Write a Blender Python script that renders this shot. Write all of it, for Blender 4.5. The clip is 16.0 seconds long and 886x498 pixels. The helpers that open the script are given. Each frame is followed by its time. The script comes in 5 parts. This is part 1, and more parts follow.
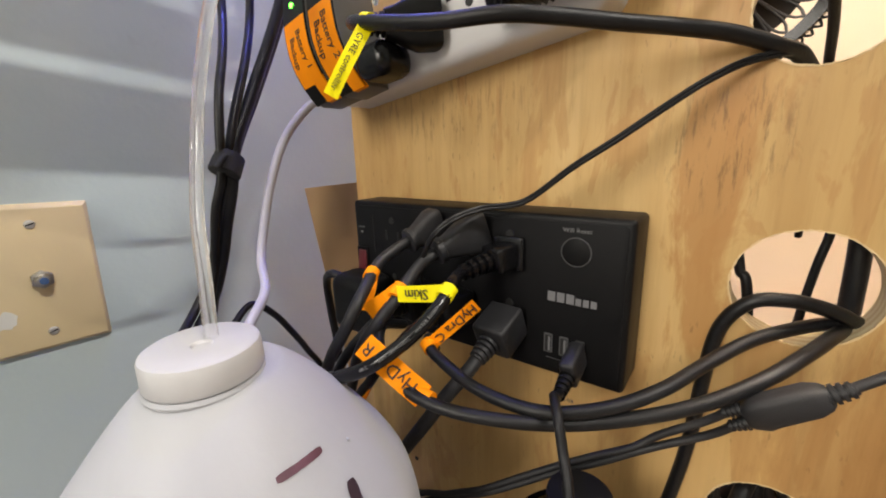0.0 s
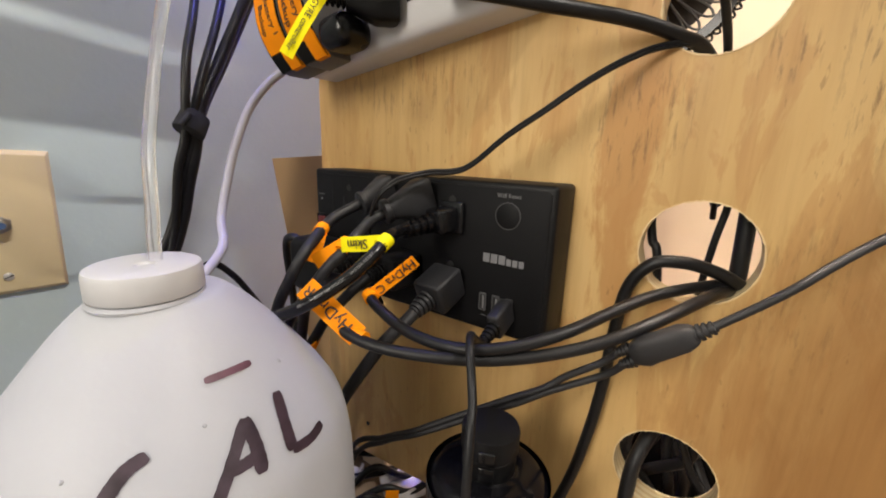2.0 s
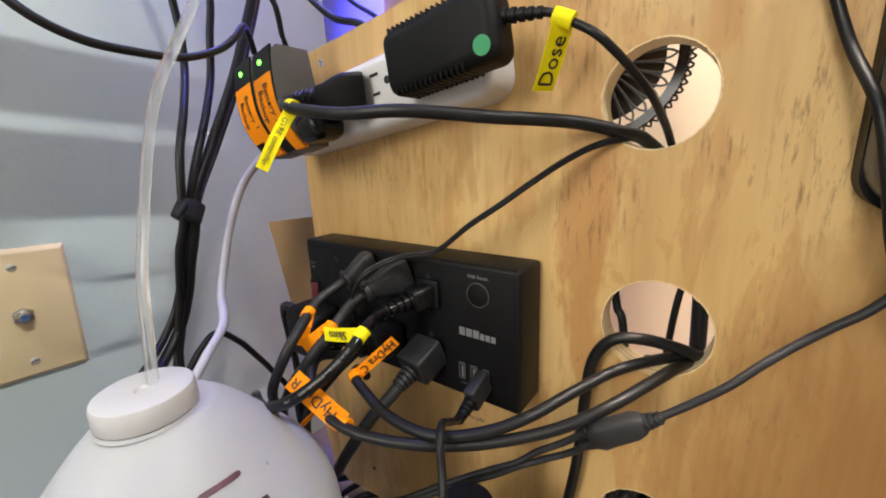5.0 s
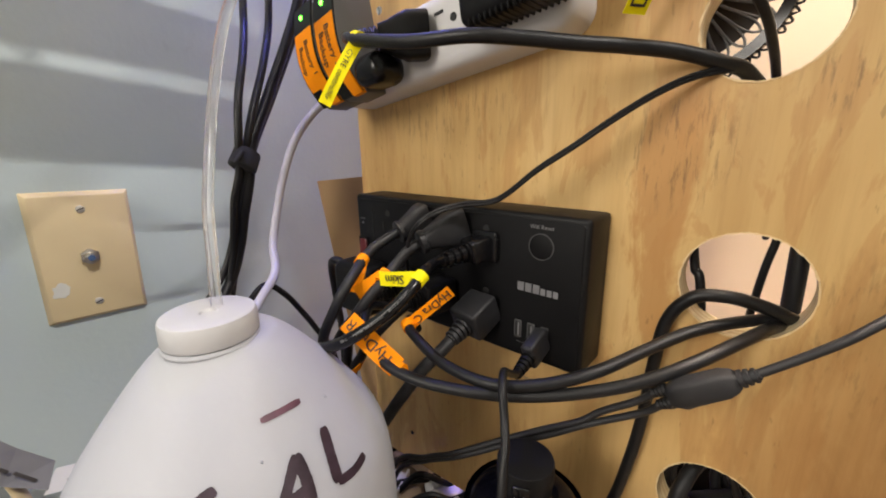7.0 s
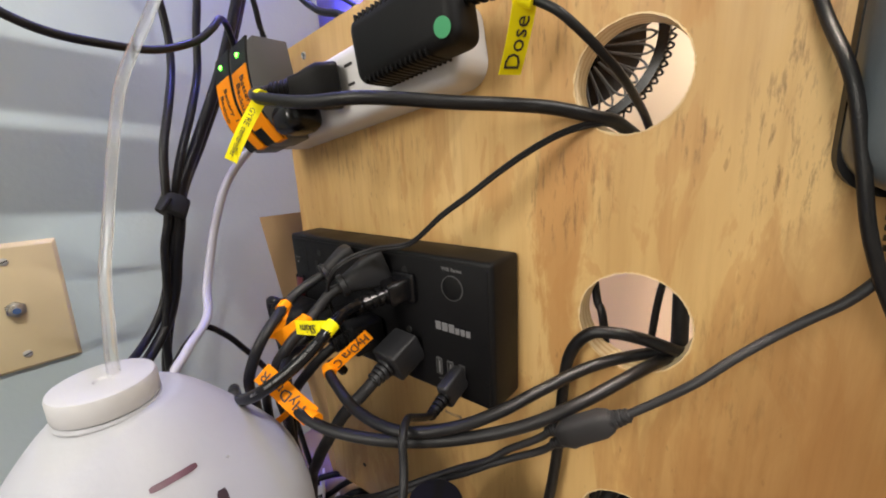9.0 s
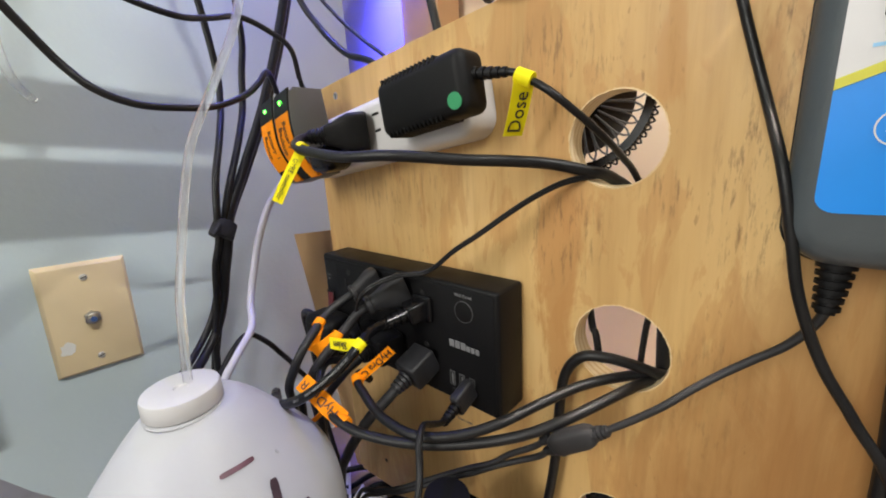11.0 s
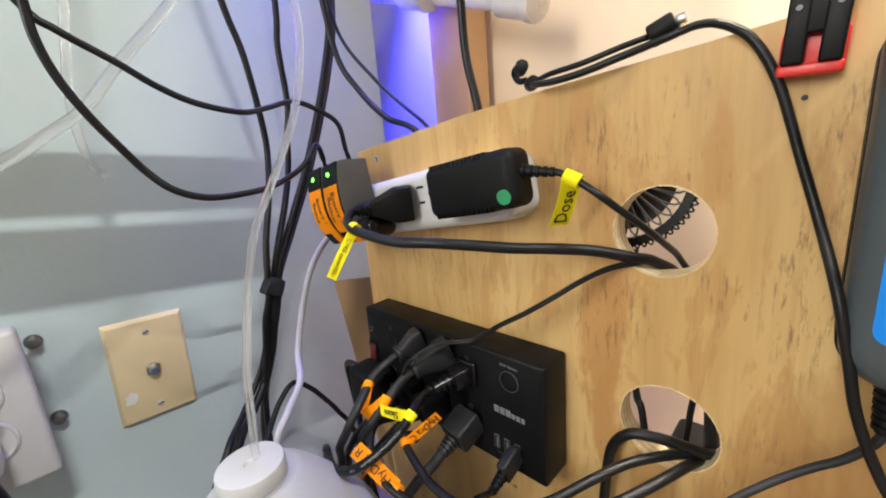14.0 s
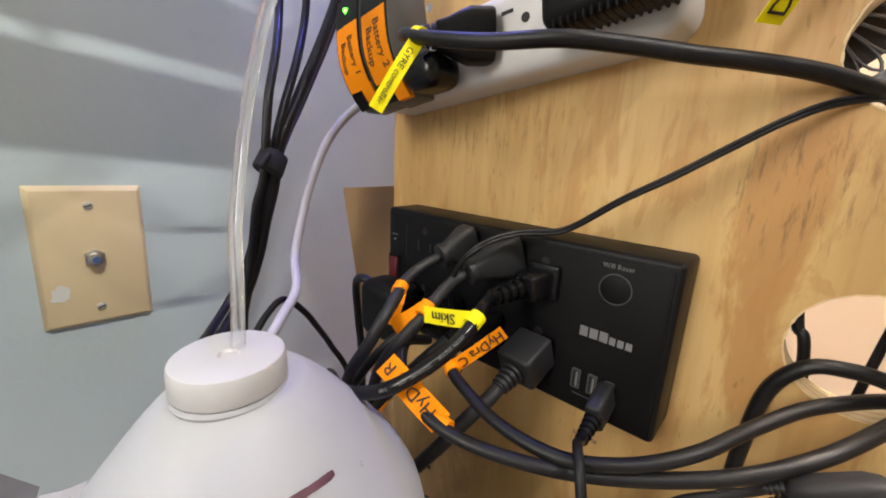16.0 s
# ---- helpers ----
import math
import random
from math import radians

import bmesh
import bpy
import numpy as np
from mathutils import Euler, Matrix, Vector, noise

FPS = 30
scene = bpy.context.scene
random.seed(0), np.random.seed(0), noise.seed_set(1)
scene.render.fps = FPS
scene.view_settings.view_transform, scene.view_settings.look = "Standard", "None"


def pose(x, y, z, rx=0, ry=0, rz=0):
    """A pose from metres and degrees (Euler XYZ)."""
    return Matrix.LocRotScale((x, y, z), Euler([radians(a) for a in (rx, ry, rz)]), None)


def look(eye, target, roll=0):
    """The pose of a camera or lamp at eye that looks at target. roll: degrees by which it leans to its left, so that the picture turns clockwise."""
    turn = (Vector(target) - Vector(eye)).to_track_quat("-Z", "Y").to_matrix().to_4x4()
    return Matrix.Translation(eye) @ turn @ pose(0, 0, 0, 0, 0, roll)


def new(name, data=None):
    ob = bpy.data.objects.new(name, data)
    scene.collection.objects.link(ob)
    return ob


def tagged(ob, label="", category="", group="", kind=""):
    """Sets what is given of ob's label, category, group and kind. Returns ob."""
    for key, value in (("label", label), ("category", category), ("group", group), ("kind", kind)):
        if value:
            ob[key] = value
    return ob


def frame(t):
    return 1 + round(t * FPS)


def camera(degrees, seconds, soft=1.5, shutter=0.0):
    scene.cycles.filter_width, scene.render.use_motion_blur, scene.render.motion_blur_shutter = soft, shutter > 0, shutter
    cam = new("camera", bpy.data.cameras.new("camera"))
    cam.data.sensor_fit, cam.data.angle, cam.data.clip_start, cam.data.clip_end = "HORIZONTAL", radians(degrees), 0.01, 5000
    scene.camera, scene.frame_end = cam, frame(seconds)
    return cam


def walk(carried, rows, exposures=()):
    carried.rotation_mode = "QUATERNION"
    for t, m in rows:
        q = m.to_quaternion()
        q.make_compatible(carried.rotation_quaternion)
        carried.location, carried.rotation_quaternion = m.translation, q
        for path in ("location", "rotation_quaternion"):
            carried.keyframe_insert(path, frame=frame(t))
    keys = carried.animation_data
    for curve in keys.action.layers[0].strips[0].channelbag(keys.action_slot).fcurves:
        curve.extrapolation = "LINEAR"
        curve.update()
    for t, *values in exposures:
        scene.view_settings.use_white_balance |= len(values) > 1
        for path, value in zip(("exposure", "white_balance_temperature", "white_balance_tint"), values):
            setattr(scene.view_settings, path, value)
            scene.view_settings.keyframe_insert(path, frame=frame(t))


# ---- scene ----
import itertools

cam = camera(97.8, 16.0, soft=1.9)
PATH = [
    (0, (-0.241, -0.225, 0.299), (1.301, 0.953, -0.184), -1.8),
    (0.5, (-0.232, -0.202, 0.291), (1.378, 0.888, -0.177), 0.4),
    (1, (-0.237, -0.205, 0.297), (1.393, 0.858, -0.166), 0.6),
    (1.5, (-0.238, -0.24, 0.284), (1.375, 0.839, -0.2), 1.4),
    (2, (-0.246, -0.259, 0.28), (1.348, 0.847, -0.206), 1.8),
    (2.5, (-0.246, -0.263, 0.279), (1.334, 0.868, -0.199), 2.0),
    (3, (-0.251, -0.283, 0.278), (1.288, 0.913, -0.169), 0.7),
    (3.5, (-0.223, -0.281, 0.303), (1.383, 0.822, -0.149), -0.7),
    (6, (-0.25, -0.284, 0.335), (1.241, 0.952, -0.166), -3.0),
    (6.5, (-0.256, -0.279, 0.327), (1.197, 0.999, -0.176), -1.7),
    (7, (-0.243, -0.264, 0.305), (1.204, 1.014, -0.218), -1.1),
    (7.5, (-0.244, -0.267, 0.31), (1.208, 1.007, -0.208), -1.0),
    (8, (-0.249, -0.27, 0.316), (1.207, 1.002, -0.197), -1.2),
    (8.5, (-0.234, -0.305, 0.312), (1.243, 0.946, -0.192), -1.8),
    (9, (-0.215, -0.3, 0.326), (1.295, 0.922, -0.151), -3.1),
    (11.5, (-0.244, -0.327, 0.357), (1.154, 1.015, -0.137), -2.3),
    (12, (-0.256, -0.309, 0.331), (1.163, 1.004, -0.179), 2.0),
    (12.5, (-0.262, -0.311, 0.316), (1.138, 1.018, -0.208), 2.8),
    (13, (-0.257, -0.316, 0.306), (1.184, 0.982, -0.181), 2.2),
    (13.5, (-0.238, -0.313, 0.39), (1.165, 1.039, -0.059), -4.7),
    (14, (-0.244, -0.313, 0.409), (1.129, 1.07, -0.042), -4.8),
    (14.5, (-0.252, -0.306, 0.384), (1.133, 1.046, -0.122), -1.5),
    (15, (-0.27, -0.293, 0.365), (1.072, 1.095, -0.156), 0.5),
    (15.5, (-0.24, -0.236, 0.326), (1.187, 1.083, -0.147), 2.1),
    (16, (-0.235, -0.219, 0.311), (1.201, 1.079, -0.191), 2.3),
]

walk(cam, [(t, look(eye, target, roll)) for t, eye, target, roll in PATH], exposures=[(0.0, -0.03, 6750, 11), (3.5, 0.0, 6850, 12), (6.0, 0.0, 6350, 8), (7.0, -0.05, 6750, 12), (9.0, 0.05, 6650, 11), (11.5, 0.0, 6350, 9), (12.5, 0.0, 6600, 11), (13.0, 0.0, 6650, 11), (13.5, 0.0, 6350, 9), (14.0, 0.0, 6350, 9), (16.0, 0.0, 6600, 11)])

# ---------------------------------------------------------------- light
world = bpy.data.worlds.new("room_air")
world.use_nodes = True
world.node_tree.nodes["Background"].inputs[0].default_value = (0.9, 0.95, 1.0, 1)
world.node_tree.nodes["Background"].inputs[1].default_value = 0.05
scene.world = world


def area_lamp(name, eye, target, sx, sy, watts, colour):
    data = bpy.data.lights.new(name, "AREA")
    data.shape, data.size, data.size_y, data.energy, data.color = "RECTANGLE", sx, sy, watts, colour
    ob = new(name, data)
    ob.matrix_world = look(eye, target)
    return ob


area_lamp("room_light", (-2.50, -0.12, 1.35), (0.0, -0.25, 0.25), 0.6, 1.2, 42, (1.0, 0.94, 0.855))
# unseen narrow lamp, added so that the slats throw bands on the wall
tube = area_lamp("added_band_light", (-0.35, -1.60, 2.25), (-0.35, 0.0, 0.3), 0.42, 0.014, 46, (1.0, 0.965, 0.92))
tube.matrix_world = pose(-0.35, -1.60, 2.25, 0, 6, 0) @ pose(0, 0, 0, 44, 0, 0)
blue = area_lamp("tank_light_blue", (0.225, 0.222, 0.80), (0.24, 0.20, 0.3), 0.05, 0.04, 3.6, (0.05, 0.05, 1.0))
blue.data.spread = radians(65)
edge_blue = area_lamp("tank_edge_light_blue", (0.008, 0.100, 0.84), (0.004, 0.085, 0.3), 0.04, 0.04, 0.48, (0.16, 0.18, 1.0))
edge_blue.data.spread = radians(70)
# unseen fill lamp added to brighten the inner panel behind the holes
white = area_lamp("added_inner_fill_light", (0.11, -0.38, 2.0), (0.29, -0.28, 0.0), 0.12, 0.4, 5.0, (1.0, 0.86, 0.72))
white.data.spread = radians(30)


# ---------------------------------------------------------------- materials
def nodes_of(name):
    m = bpy.data.materials.new(name)
    m.use_nodes = True
    nt = m.node_tree
    return m, nt, nt.nodes["Principled BSDF"]


def ramp(nt, src, stops):
    r = nt.nodes.new("ShaderNodeValToRGB")
    el = r.color_ramp.elements
    while len(el) < len(stops):
        el.new(0.5)
    for e, (p, c) in zip(el, stops):
        e.position, e.color = p, (*c, 1)
    nt.links.new(src, r.inputs[0])
    return r.outputs[0]


def mapped(nt, scale, loc=(0, 0, 0), coord="Object"):
    tc = nt.nodes.new("ShaderNodeTexCoord")
    mp = nt.nodes.new("ShaderNodeMapping")
    mp.inputs["Scale"].default_value, mp.inputs["Location"].default_value = scale, loc
    nt.links.new(tc.outputs[coord], mp.inputs["Vector"])
    return mp.outputs[0]


def noise_tex(nt, vec, scale, detail=4, rough=0.55, distort=0.0):
    n = nt.nodes.new("ShaderNodeTexNoise")
    n.inputs["Scale"].default_value, n.inputs["Detail"].default_value = scale, detail
    n.inputs["Roughness"].default_value, n.inputs["Distortion"].default_value = rough, distort
    nt.links.new(vec, n.inputs["Vector"])
    return n.outputs[0]


def mix(nt, fac, a, b, kind="MIX"):
    m = nt.nodes.new("ShaderNodeMix")
    m.data_type, m.blend_type = "RGBA", kind
    for v, sock in ((fac, m.inputs[0]), (a, m.inputs[6]), (b, m.inputs[7])):
        if isinstance(v, (int, float)):
            sock.default_value = v
        elif isinstance(v, tuple):
            sock.default_value = (*v, 1)
        else:
            nt.links.new(v, sock)
    return m.outputs[2]


def bump(nt, p, height, strength, dist):
    b = nt.nodes.new("ShaderNodeBump")
    b.inputs["Strength"].default_value, b.inputs["Distance"].default_value = strength, dist
    nt.links.new(height, b.inputs["Height"])
    nt.links.new(b.outputs[0], p.inputs["Normal"])


def plain(name, colour, rough=0.5, metal=0.0, vary=0.12, scale=60.0, relief=0.15, spec=0.5, coat=0.0):
    """Paint, plastic, rubber: blotches and fine grain, with gloss that varies a little."""
    m, nt, p = nodes_of(name)
    v = mapped(nt, (1, 1, 1))
    big, fine = noise_tex(nt, v, scale * 0.35, 3), noise_tex(nt, v, scale * 14, 3)
    dark = tuple(c * (1 - vary) for c in colour)
    lite = tuple(min(1, c * (1 + vary)) for c in colour)
    nt.links.new(ramp(nt, big, [(0.3, dark), (0.7, lite)]), p.inputs["Base Color"])
    nt.links.new(ramp(nt, big, [(0.3, (max(0, rough - 0.08),) * 3), (0.7, (min(1, rough + 0.08),) * 3)]), p.inputs["Roughness"])
    p.inputs["Metallic"].default_value = metal
    p.inputs["Specular IOR Level"].default_value = spec
    p.inputs["Coat Weight"].default_value = coat
    if relief:
        bump(nt, p, fine, relief, 0.0006)
    return m


def spot(nt, y, z, sy, sz):
    """1 at a place of the panel, falling to 0 at sy and sz from it."""
    g = nt.nodes.new("ShaderNodeTexGradient")
    g.gradient_type = "SPHERICAL"
    nt.links.new(mapped(nt, (0, 1 / sy, 1 / sz), (0, -y / sy, -z / sz)), g.inputs[0])
    return g.outputs[1]


def grey(v):
    return (v, v, v)


def plywood_material(name, rim=False):
    """Birch-faced ply: calm honey face with orange heartwood patches, dark flecks and grubby smudges."""
    m, nt, p = nodes_of(name)

    def field(scale, loc, detail, rough, distort, stops):
        return ramp(nt, noise_tex(nt, mapped(nt, scale, loc), 1.0, detail, rough, distort), stops)

    c = field((1, 11, 3.4), (0, 0.3, 0.8), 4, 0.55, 0.5, [(0.30, (0.50, 0.298, 0.108)), (0.46, (0.60, 0.383, 0.150)), (0.62, (0.655, 0.435, 0.182)), (0.8, (0.70, 0.495, 0.230))])
    heart = field((1, 26, 6.5), (0, 3.1, 1.7), 5, 0.6, 1.1, [(0.545, grey(0)), (0.575, grey(0.75)), (0.68, grey(1))])
    c = mix(nt, mix(nt, 0.5, grey(0), heart), c, (0.47, 0.235, 0.075))
    streak = field((1, 75, 5.0), (0, 5.7, 0.9), 6, 0.66, 0.25, [(0.36, (0.80, 0.73, 0.64)), (0.52, (1, 1, 1)), (0.72, (1.06, 1.04, 0.99))])
    c = mix(nt, 0.42, c, streak, "MULTIPLY")
    fibre = noise_tex(nt, mapped(nt, (1, 230, 11)), 1.0, 4, 0.6)
    c = mix(nt, 0.45, c, ramp(nt, fibre, [(0.28, (0.86, 0.82, 0.77)), (0.50, (1, 1, 1))]), "MULTIPLY")
    # heartwood bands and patches of the veneer
    edge = noise_tex(nt, mapped(nt, (1, 60, 14), (0, 1.9, 6.2)), 1.0, 5, 0.62, 0.6)
    for y, z, sy, sz, k, col in ((-0.214, 0.265, 0.022, 0.125, 0.75, (0.46, 0.225, 0.07)), (-0.271, 0.402, 0.014, 0.034, 0.7, (0.49, 0.26, 0.085)),
                                 (-0.180, 0.150, 0.018, 0.08, 0.5, (0.47, 0.25, 0.085)), (-0.335, 0.385, 0.030, 0.10, 0.55, (0.42, 0.21, 0.07)), (-0.198, 0.425, 0.012, 0.035, 0.6, (0.49, 0.26, 0.09)), (-0.290, 0.150, 0.012, 0.09, 0.5, (0.46, 0.23, 0.075))):
        w = mix(nt, 1.0, spot(nt, y, z, sy, sz), edge, "LINEAR_LIGHT")
        w = mix(nt, 1.0, ramp(nt, w, [(0.22, grey(0)), (0.48, grey(k))]), ramp(nt, spot(nt, y, z, sy * 1.3, sz * 1.3), [(0.02, grey(0)), (0.22, grey(1))]), "MULTIPLY")
        c = mix(nt, w, c, col)
    # one broad brown zone with an upright edge: wood discolouration plus painted-in shade
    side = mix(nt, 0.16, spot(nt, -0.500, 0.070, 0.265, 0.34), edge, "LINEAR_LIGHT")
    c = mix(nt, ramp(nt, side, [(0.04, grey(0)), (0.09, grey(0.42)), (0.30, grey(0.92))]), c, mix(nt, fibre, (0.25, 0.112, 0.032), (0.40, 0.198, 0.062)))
    # grubby smudges: upright dark strokes in a few places
    strokes = field((1, 260, 40), (0, 6.3, 2.9), 6, 0.72, 0.15, [(0.52, grey(0)), (0.64, grey(0.75))])
    for y, z, sy, sz, k in ((-0.213, 0.400, 0.045, 0.040, 0.75), (-0.275, 0.328, 0.016, 0.016, 0.8), (-0.313, 0.332, 0.022, 0.062, 0.95), (-0.217, 0.300, 0.035, 0.040, 0.8), (-0.030, 0.335, 0.075, 0.035, 0.55), (-0.320, 0.405, 0.012, 0.03, 0.9), (-0.255, 0.435, 0.02, 0.012, 0.5), (-0.30, 0.215, 0.03, 0.05, 0.45), (-0.10, 0.325, 0.05, 0.025, 0.35)):
        w = ramp(nt, spot(nt, y, z, sy, sz), [(0.0, grey(0)), (0.5, grey(k))])
        c = mix(nt, mix(nt, 1.0, w, strokes, "MULTIPLY"), c, (0.135, 0.075, 0.032))
    cluster = field((1, 14, 9), (0, 4.4, 8.1), 3, 0.6, 0, [(0.48, grey(0)), (0.58, grey(1))])
    speck = field((1, 330, 95), (0, 2.2, 0.4), 2, 0.5, 0, [(0.65, grey(0)), (0.72, grey(0.38))])
    c = mix(nt, mix(nt, 1.0, speck, cluster, "MULTIPLY"), c, (0.17, 0.085, 0.03))
    if rim:
        wave = nt.nodes.new("ShaderNodeTexWave")
        wave.bands_direction = "X"
        wave.inputs["Scale"].default_value, wave.inputs["Distortion"].default_value = 62, 1.2
        nt.links.new(mapped(nt, (1, 1, 1)), wave.inputs["Vector"])
        c = mix(nt, 0.85, c, ramp(nt, wave.outputs[1], [(0.3, (0.74, 0.57, 0.32)), (0.6, (0.88, 0.75, 0.51))]))
    nt.links.new(c, p.inputs["Base Color"])
    nt.links.new(ramp(nt, edge, [(0.3, grey(0.42)), (0.7, grey(0.58))]), p.inputs["Roughness"])
    p.inputs["Specular IOR Level"].default_value = 0.40
    bump(nt, p, fibre, 0.3, 0.0006)
    return m


def wall_material():
    m, nt, p = nodes_of("pale_wall_paint")
    v = mapped(nt, (1, 1, 1))
    big, roll = noise_tex(nt, v, 4, 4), noise_tex(nt, v, 160, 3, 0.5)
    c = ramp(nt, big, [(0.3, (0.47, 0.562, 0.575)), (0.7, (0.525, 0.607, 0.622))])
    scuff = ramp(nt, noise_tex(nt, v, 24, 5, 0.7), [(0.66, (0, 0, 0)), (0.78, (0.35, 0.35, 0.35))])
    nt.links.new(mix(nt, scuff, c, (0.36, 0.42, 0.44)), p.inputs["Base Color"])
    p.inputs["Roughness"].default_value, p.inputs["Specular IOR Level"].default_value = 0.38, 0.5
    bump(nt, p, roll, 0.22, 0.0012)
    return m


def clear_plastic(name, colour, rough, clear):
    m, nt, p = nodes_of(name)
    v = mapped(nt, (1, 1, 1))
    nt.links.new(ramp(nt, noise_tex(nt, v, 45, 3), [(0.3, tuple(c * 0.9 for c in colour)), (0.7, colour)]), p.inputs["Base Color"])
    p.inputs["Roughness"].default_value, p.inputs["Transmission Weight"].default_value, p.inputs["IOR"].default_value = rough, clear, 1.38
    p.inputs["Alpha"].default_value = 0.6
    return m


def glow(name, colour, strength):
    m, nt, p = nodes_of(name)
    p.inputs["Base Color"].default_value = (*colour, 1)
    p.inputs["Emission Color"].default_value, p.inputs["Emission Strength"].default_value = (*colour, 1), strength
    return m


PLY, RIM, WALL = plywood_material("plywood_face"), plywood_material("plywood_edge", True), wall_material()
CEILING = plain("ceiling_white", (0.78, 0.77, 0.74), 0.8, vary=0.04, scale=8)
ROOM = plain("room_wall_paint", (0.62, 0.64, 0.62), 0.7, vary=0.05, scale=8)
FLOOR = plain("floor_laminate", (0.23, 0.17, 0.12), 0.5, vary=0.25, scale=14)
BLACK = plain("black_satin_plastic", (0.005, 0.005, 0.0055), 0.45, vary=0.2, scale=50, relief=0.12, spec=0.17)
MATTE = plain("black_matte_plastic", (0.005, 0.005, 0.0057), 0.52, vary=0.2, scale=70, relief=0.15, spec=0.17)
CORD = plain("black_cord_rubber", (0.008, 0.008, 0.009), 0.38, vary=0.35, scale=90, relief=0.3, spec=0.28)
CORD_GREY = plain("charcoal_cord_rubber", (0.016, 0.016, 0.018), 0.5, vary=0.25, scale=90, relief=0.3, spec=0.35)
GLOSS = plain("black_gloss_plastic", (0.005, 0.005, 0.006), 0.22, vary=0.2, scale=40, relief=0.05, spec=0.32)
BOTTLE = plain("black_bottle_plastic", (0.003, 0.003, 0.004), 0.14, vary=0.2, scale=30, relief=0.02, spec=0.26)
WHITE = plain("white_plastic", (0.58, 0.575, 0.58), 0.4, vary=0.04, scale=40, relief=0.08)
CAPW = plain("white_cap_plastic", (0.53, 0.53, 0.545), 0.48, vary=0.03, scale=60, relief=0.12)
GREYW = plain("pale_grey_cord", (0.40, 0.39, 0.43), 0.45, vary=0.06, scale=60, relief=0.15)
ALMOND = plain("almond_plastic", (0.70, 0.57, 0.34), 0.42, vary=0.06, scale=30, relief=0.08)
STEEL = plain("nickel_metal", (0.55, 0.53, 0.50), 0.3, metal=1.0, vary=0.15, scale=200, relief=0.1)
DARK_STEEL = plain("dull_dark_steel", (0.26, 0.25, 0.24), 0.35, metal=1.0, vary=0.2, scale=200, relief=0.1)
BLUE_PIN = plain("blue_insulator", (0.06, 0.12, 0.26), 0.35)
HOLE = plain("dark_slot", (0.006, 0.006, 0.006), 0.6, relief=0)
RED_SW = plain("dark_red_plastic", (0.085, 0.010, 0.013), 0.3)
SCREW = plain("bright_screw_metal", (0.62, 0.60, 0.55), 0.42, metal=0.6, vary=0.1, scale=300, relief=0)
MARK = plain("dim_silver_mark", (0.17, 0.17, 0.18), 0.45, relief=0)
PRINT = plain("grey_print", (0.15, 0.15, 0.155), 0.5, relief=0)
PRINT_DIM = plain("dim_grey_print", (0.06, 0.06, 0.062), 0.5, relief=0)
ORANGE = plain("orange_label_paper", (0.88, 0.27, 0.003), 0.6, vary=0.07, scale=120, relief=0.2, spec=0.15)
YELLOW = plain("yellow_label_paper", (0.84, 0.74, 0.008), 0.55, vary=0.06, scale=120, relief=0.2, spec=0.15)
INK = plain("black_marker_ink", (0.018, 0.014, 0.016), 0.45, relief=0)
MARKER = plain("purple_black_marker", (0.035, 0.020, 0.030), 0.42, vary=0.45, scale=320, relief=0)
MARKER_FADED = plain("faded_purple_marker", (0.11, 0.045, 0.065), 0.45, vary=0.35, scale=320, relief=0)
CHARGER_GREY = plain("dark_grey_charger", (0.085, 0.085, 0.085), 0.45, vary=0.12, scale=40, relief=0.2)
GREEN_DOT = plain("green_paper_dot", (0.03, 0.29, 0.115), 0.5, vary=0.08, scale=150)
LED = glow("green_led_light", (0.10, 1.0, 0.05), 9.0)
DUSTY = plain("dusty_fan_plastic", (0.040, 0.034, 0.030), 0.6, vary=0.3, scale=120, relief=0.2)
SLATE = plain("slate_grey_plastic", (0.060, 0.072, 0.082), 0.42, vary=0.08, scale=40, relief=0.2)
LABEL_BLUE = plain("bright_blue_label", (0.0, 0.22, 0.74), 0.4, vary=0.05, scale=60, relief=0)
LABEL_WHITE = plain("white_label", (0.58, 0.575, 0.59), 0.35, vary=0.03, relief=0)
LIME = plain("lime_stripe", (0.52, 0.50, 0.03), 0.4, relief=0)
SCREEN = plain("dark_screen", (0.035, 0.03, 0.03), 0.2, relief=0)
SCREEN_SEG = plain("screen_segments", (0.10, 0.09, 0.085), 0.3, relief=0)
RED = plain("red_plastic", (0.72, 0.035, 0.03), 0.35, vary=0.08)
VELCRO = plain("black_velcro", (0.014, 0.014, 0.015), 0.9, vary=0.4, scale=300, relief=0.8)
CREAM = plain("cream_inner_panel", (0.80, 0.65, 0.48), 0.6, vary=0.05, scale=10, relief=0.1)
PANEL_WHITE = plain("white_inner_panel", (0.74, 0.70, 0.68), 0.5, vary=0.04, scale=10, relief=0.1)
TAN = plain("tan_cardboard", (0.42, 0.27, 0.13), 0.75, vary=0.10, scale=30, relief=0.3)
TAN_WOOD = plain("pale_wood_upright", (0.58, 0.36, 0.19), 0.6, vary=0.10, scale=20, relief=0.2)
PVC = plain("white_pvc", (0.80, 0.78, 0.77), 0.3, vary=0.03, relief=0.05)
TUBE = clear_plastic("clear_airline_tube", (0.97, 0.97, 0.96), 0.2, 0.85)
FOIL = plain("silver_grey_label_film", (0.30, 0.295, 0.29), 0.35, metal=0.25, vary=0.15, scale=60)
PAPER = plain("white_paper", (0.74, 0.73, 0.72), 0.6, vary=0.05)
PATCH = plain("white_paint_smear", (0.66, 0.66, 0.60), 0.5, vary=0.05)
IVORY_CORD = plain("ivory_cord", (0.62, 0.50, 0.30), 0.5)


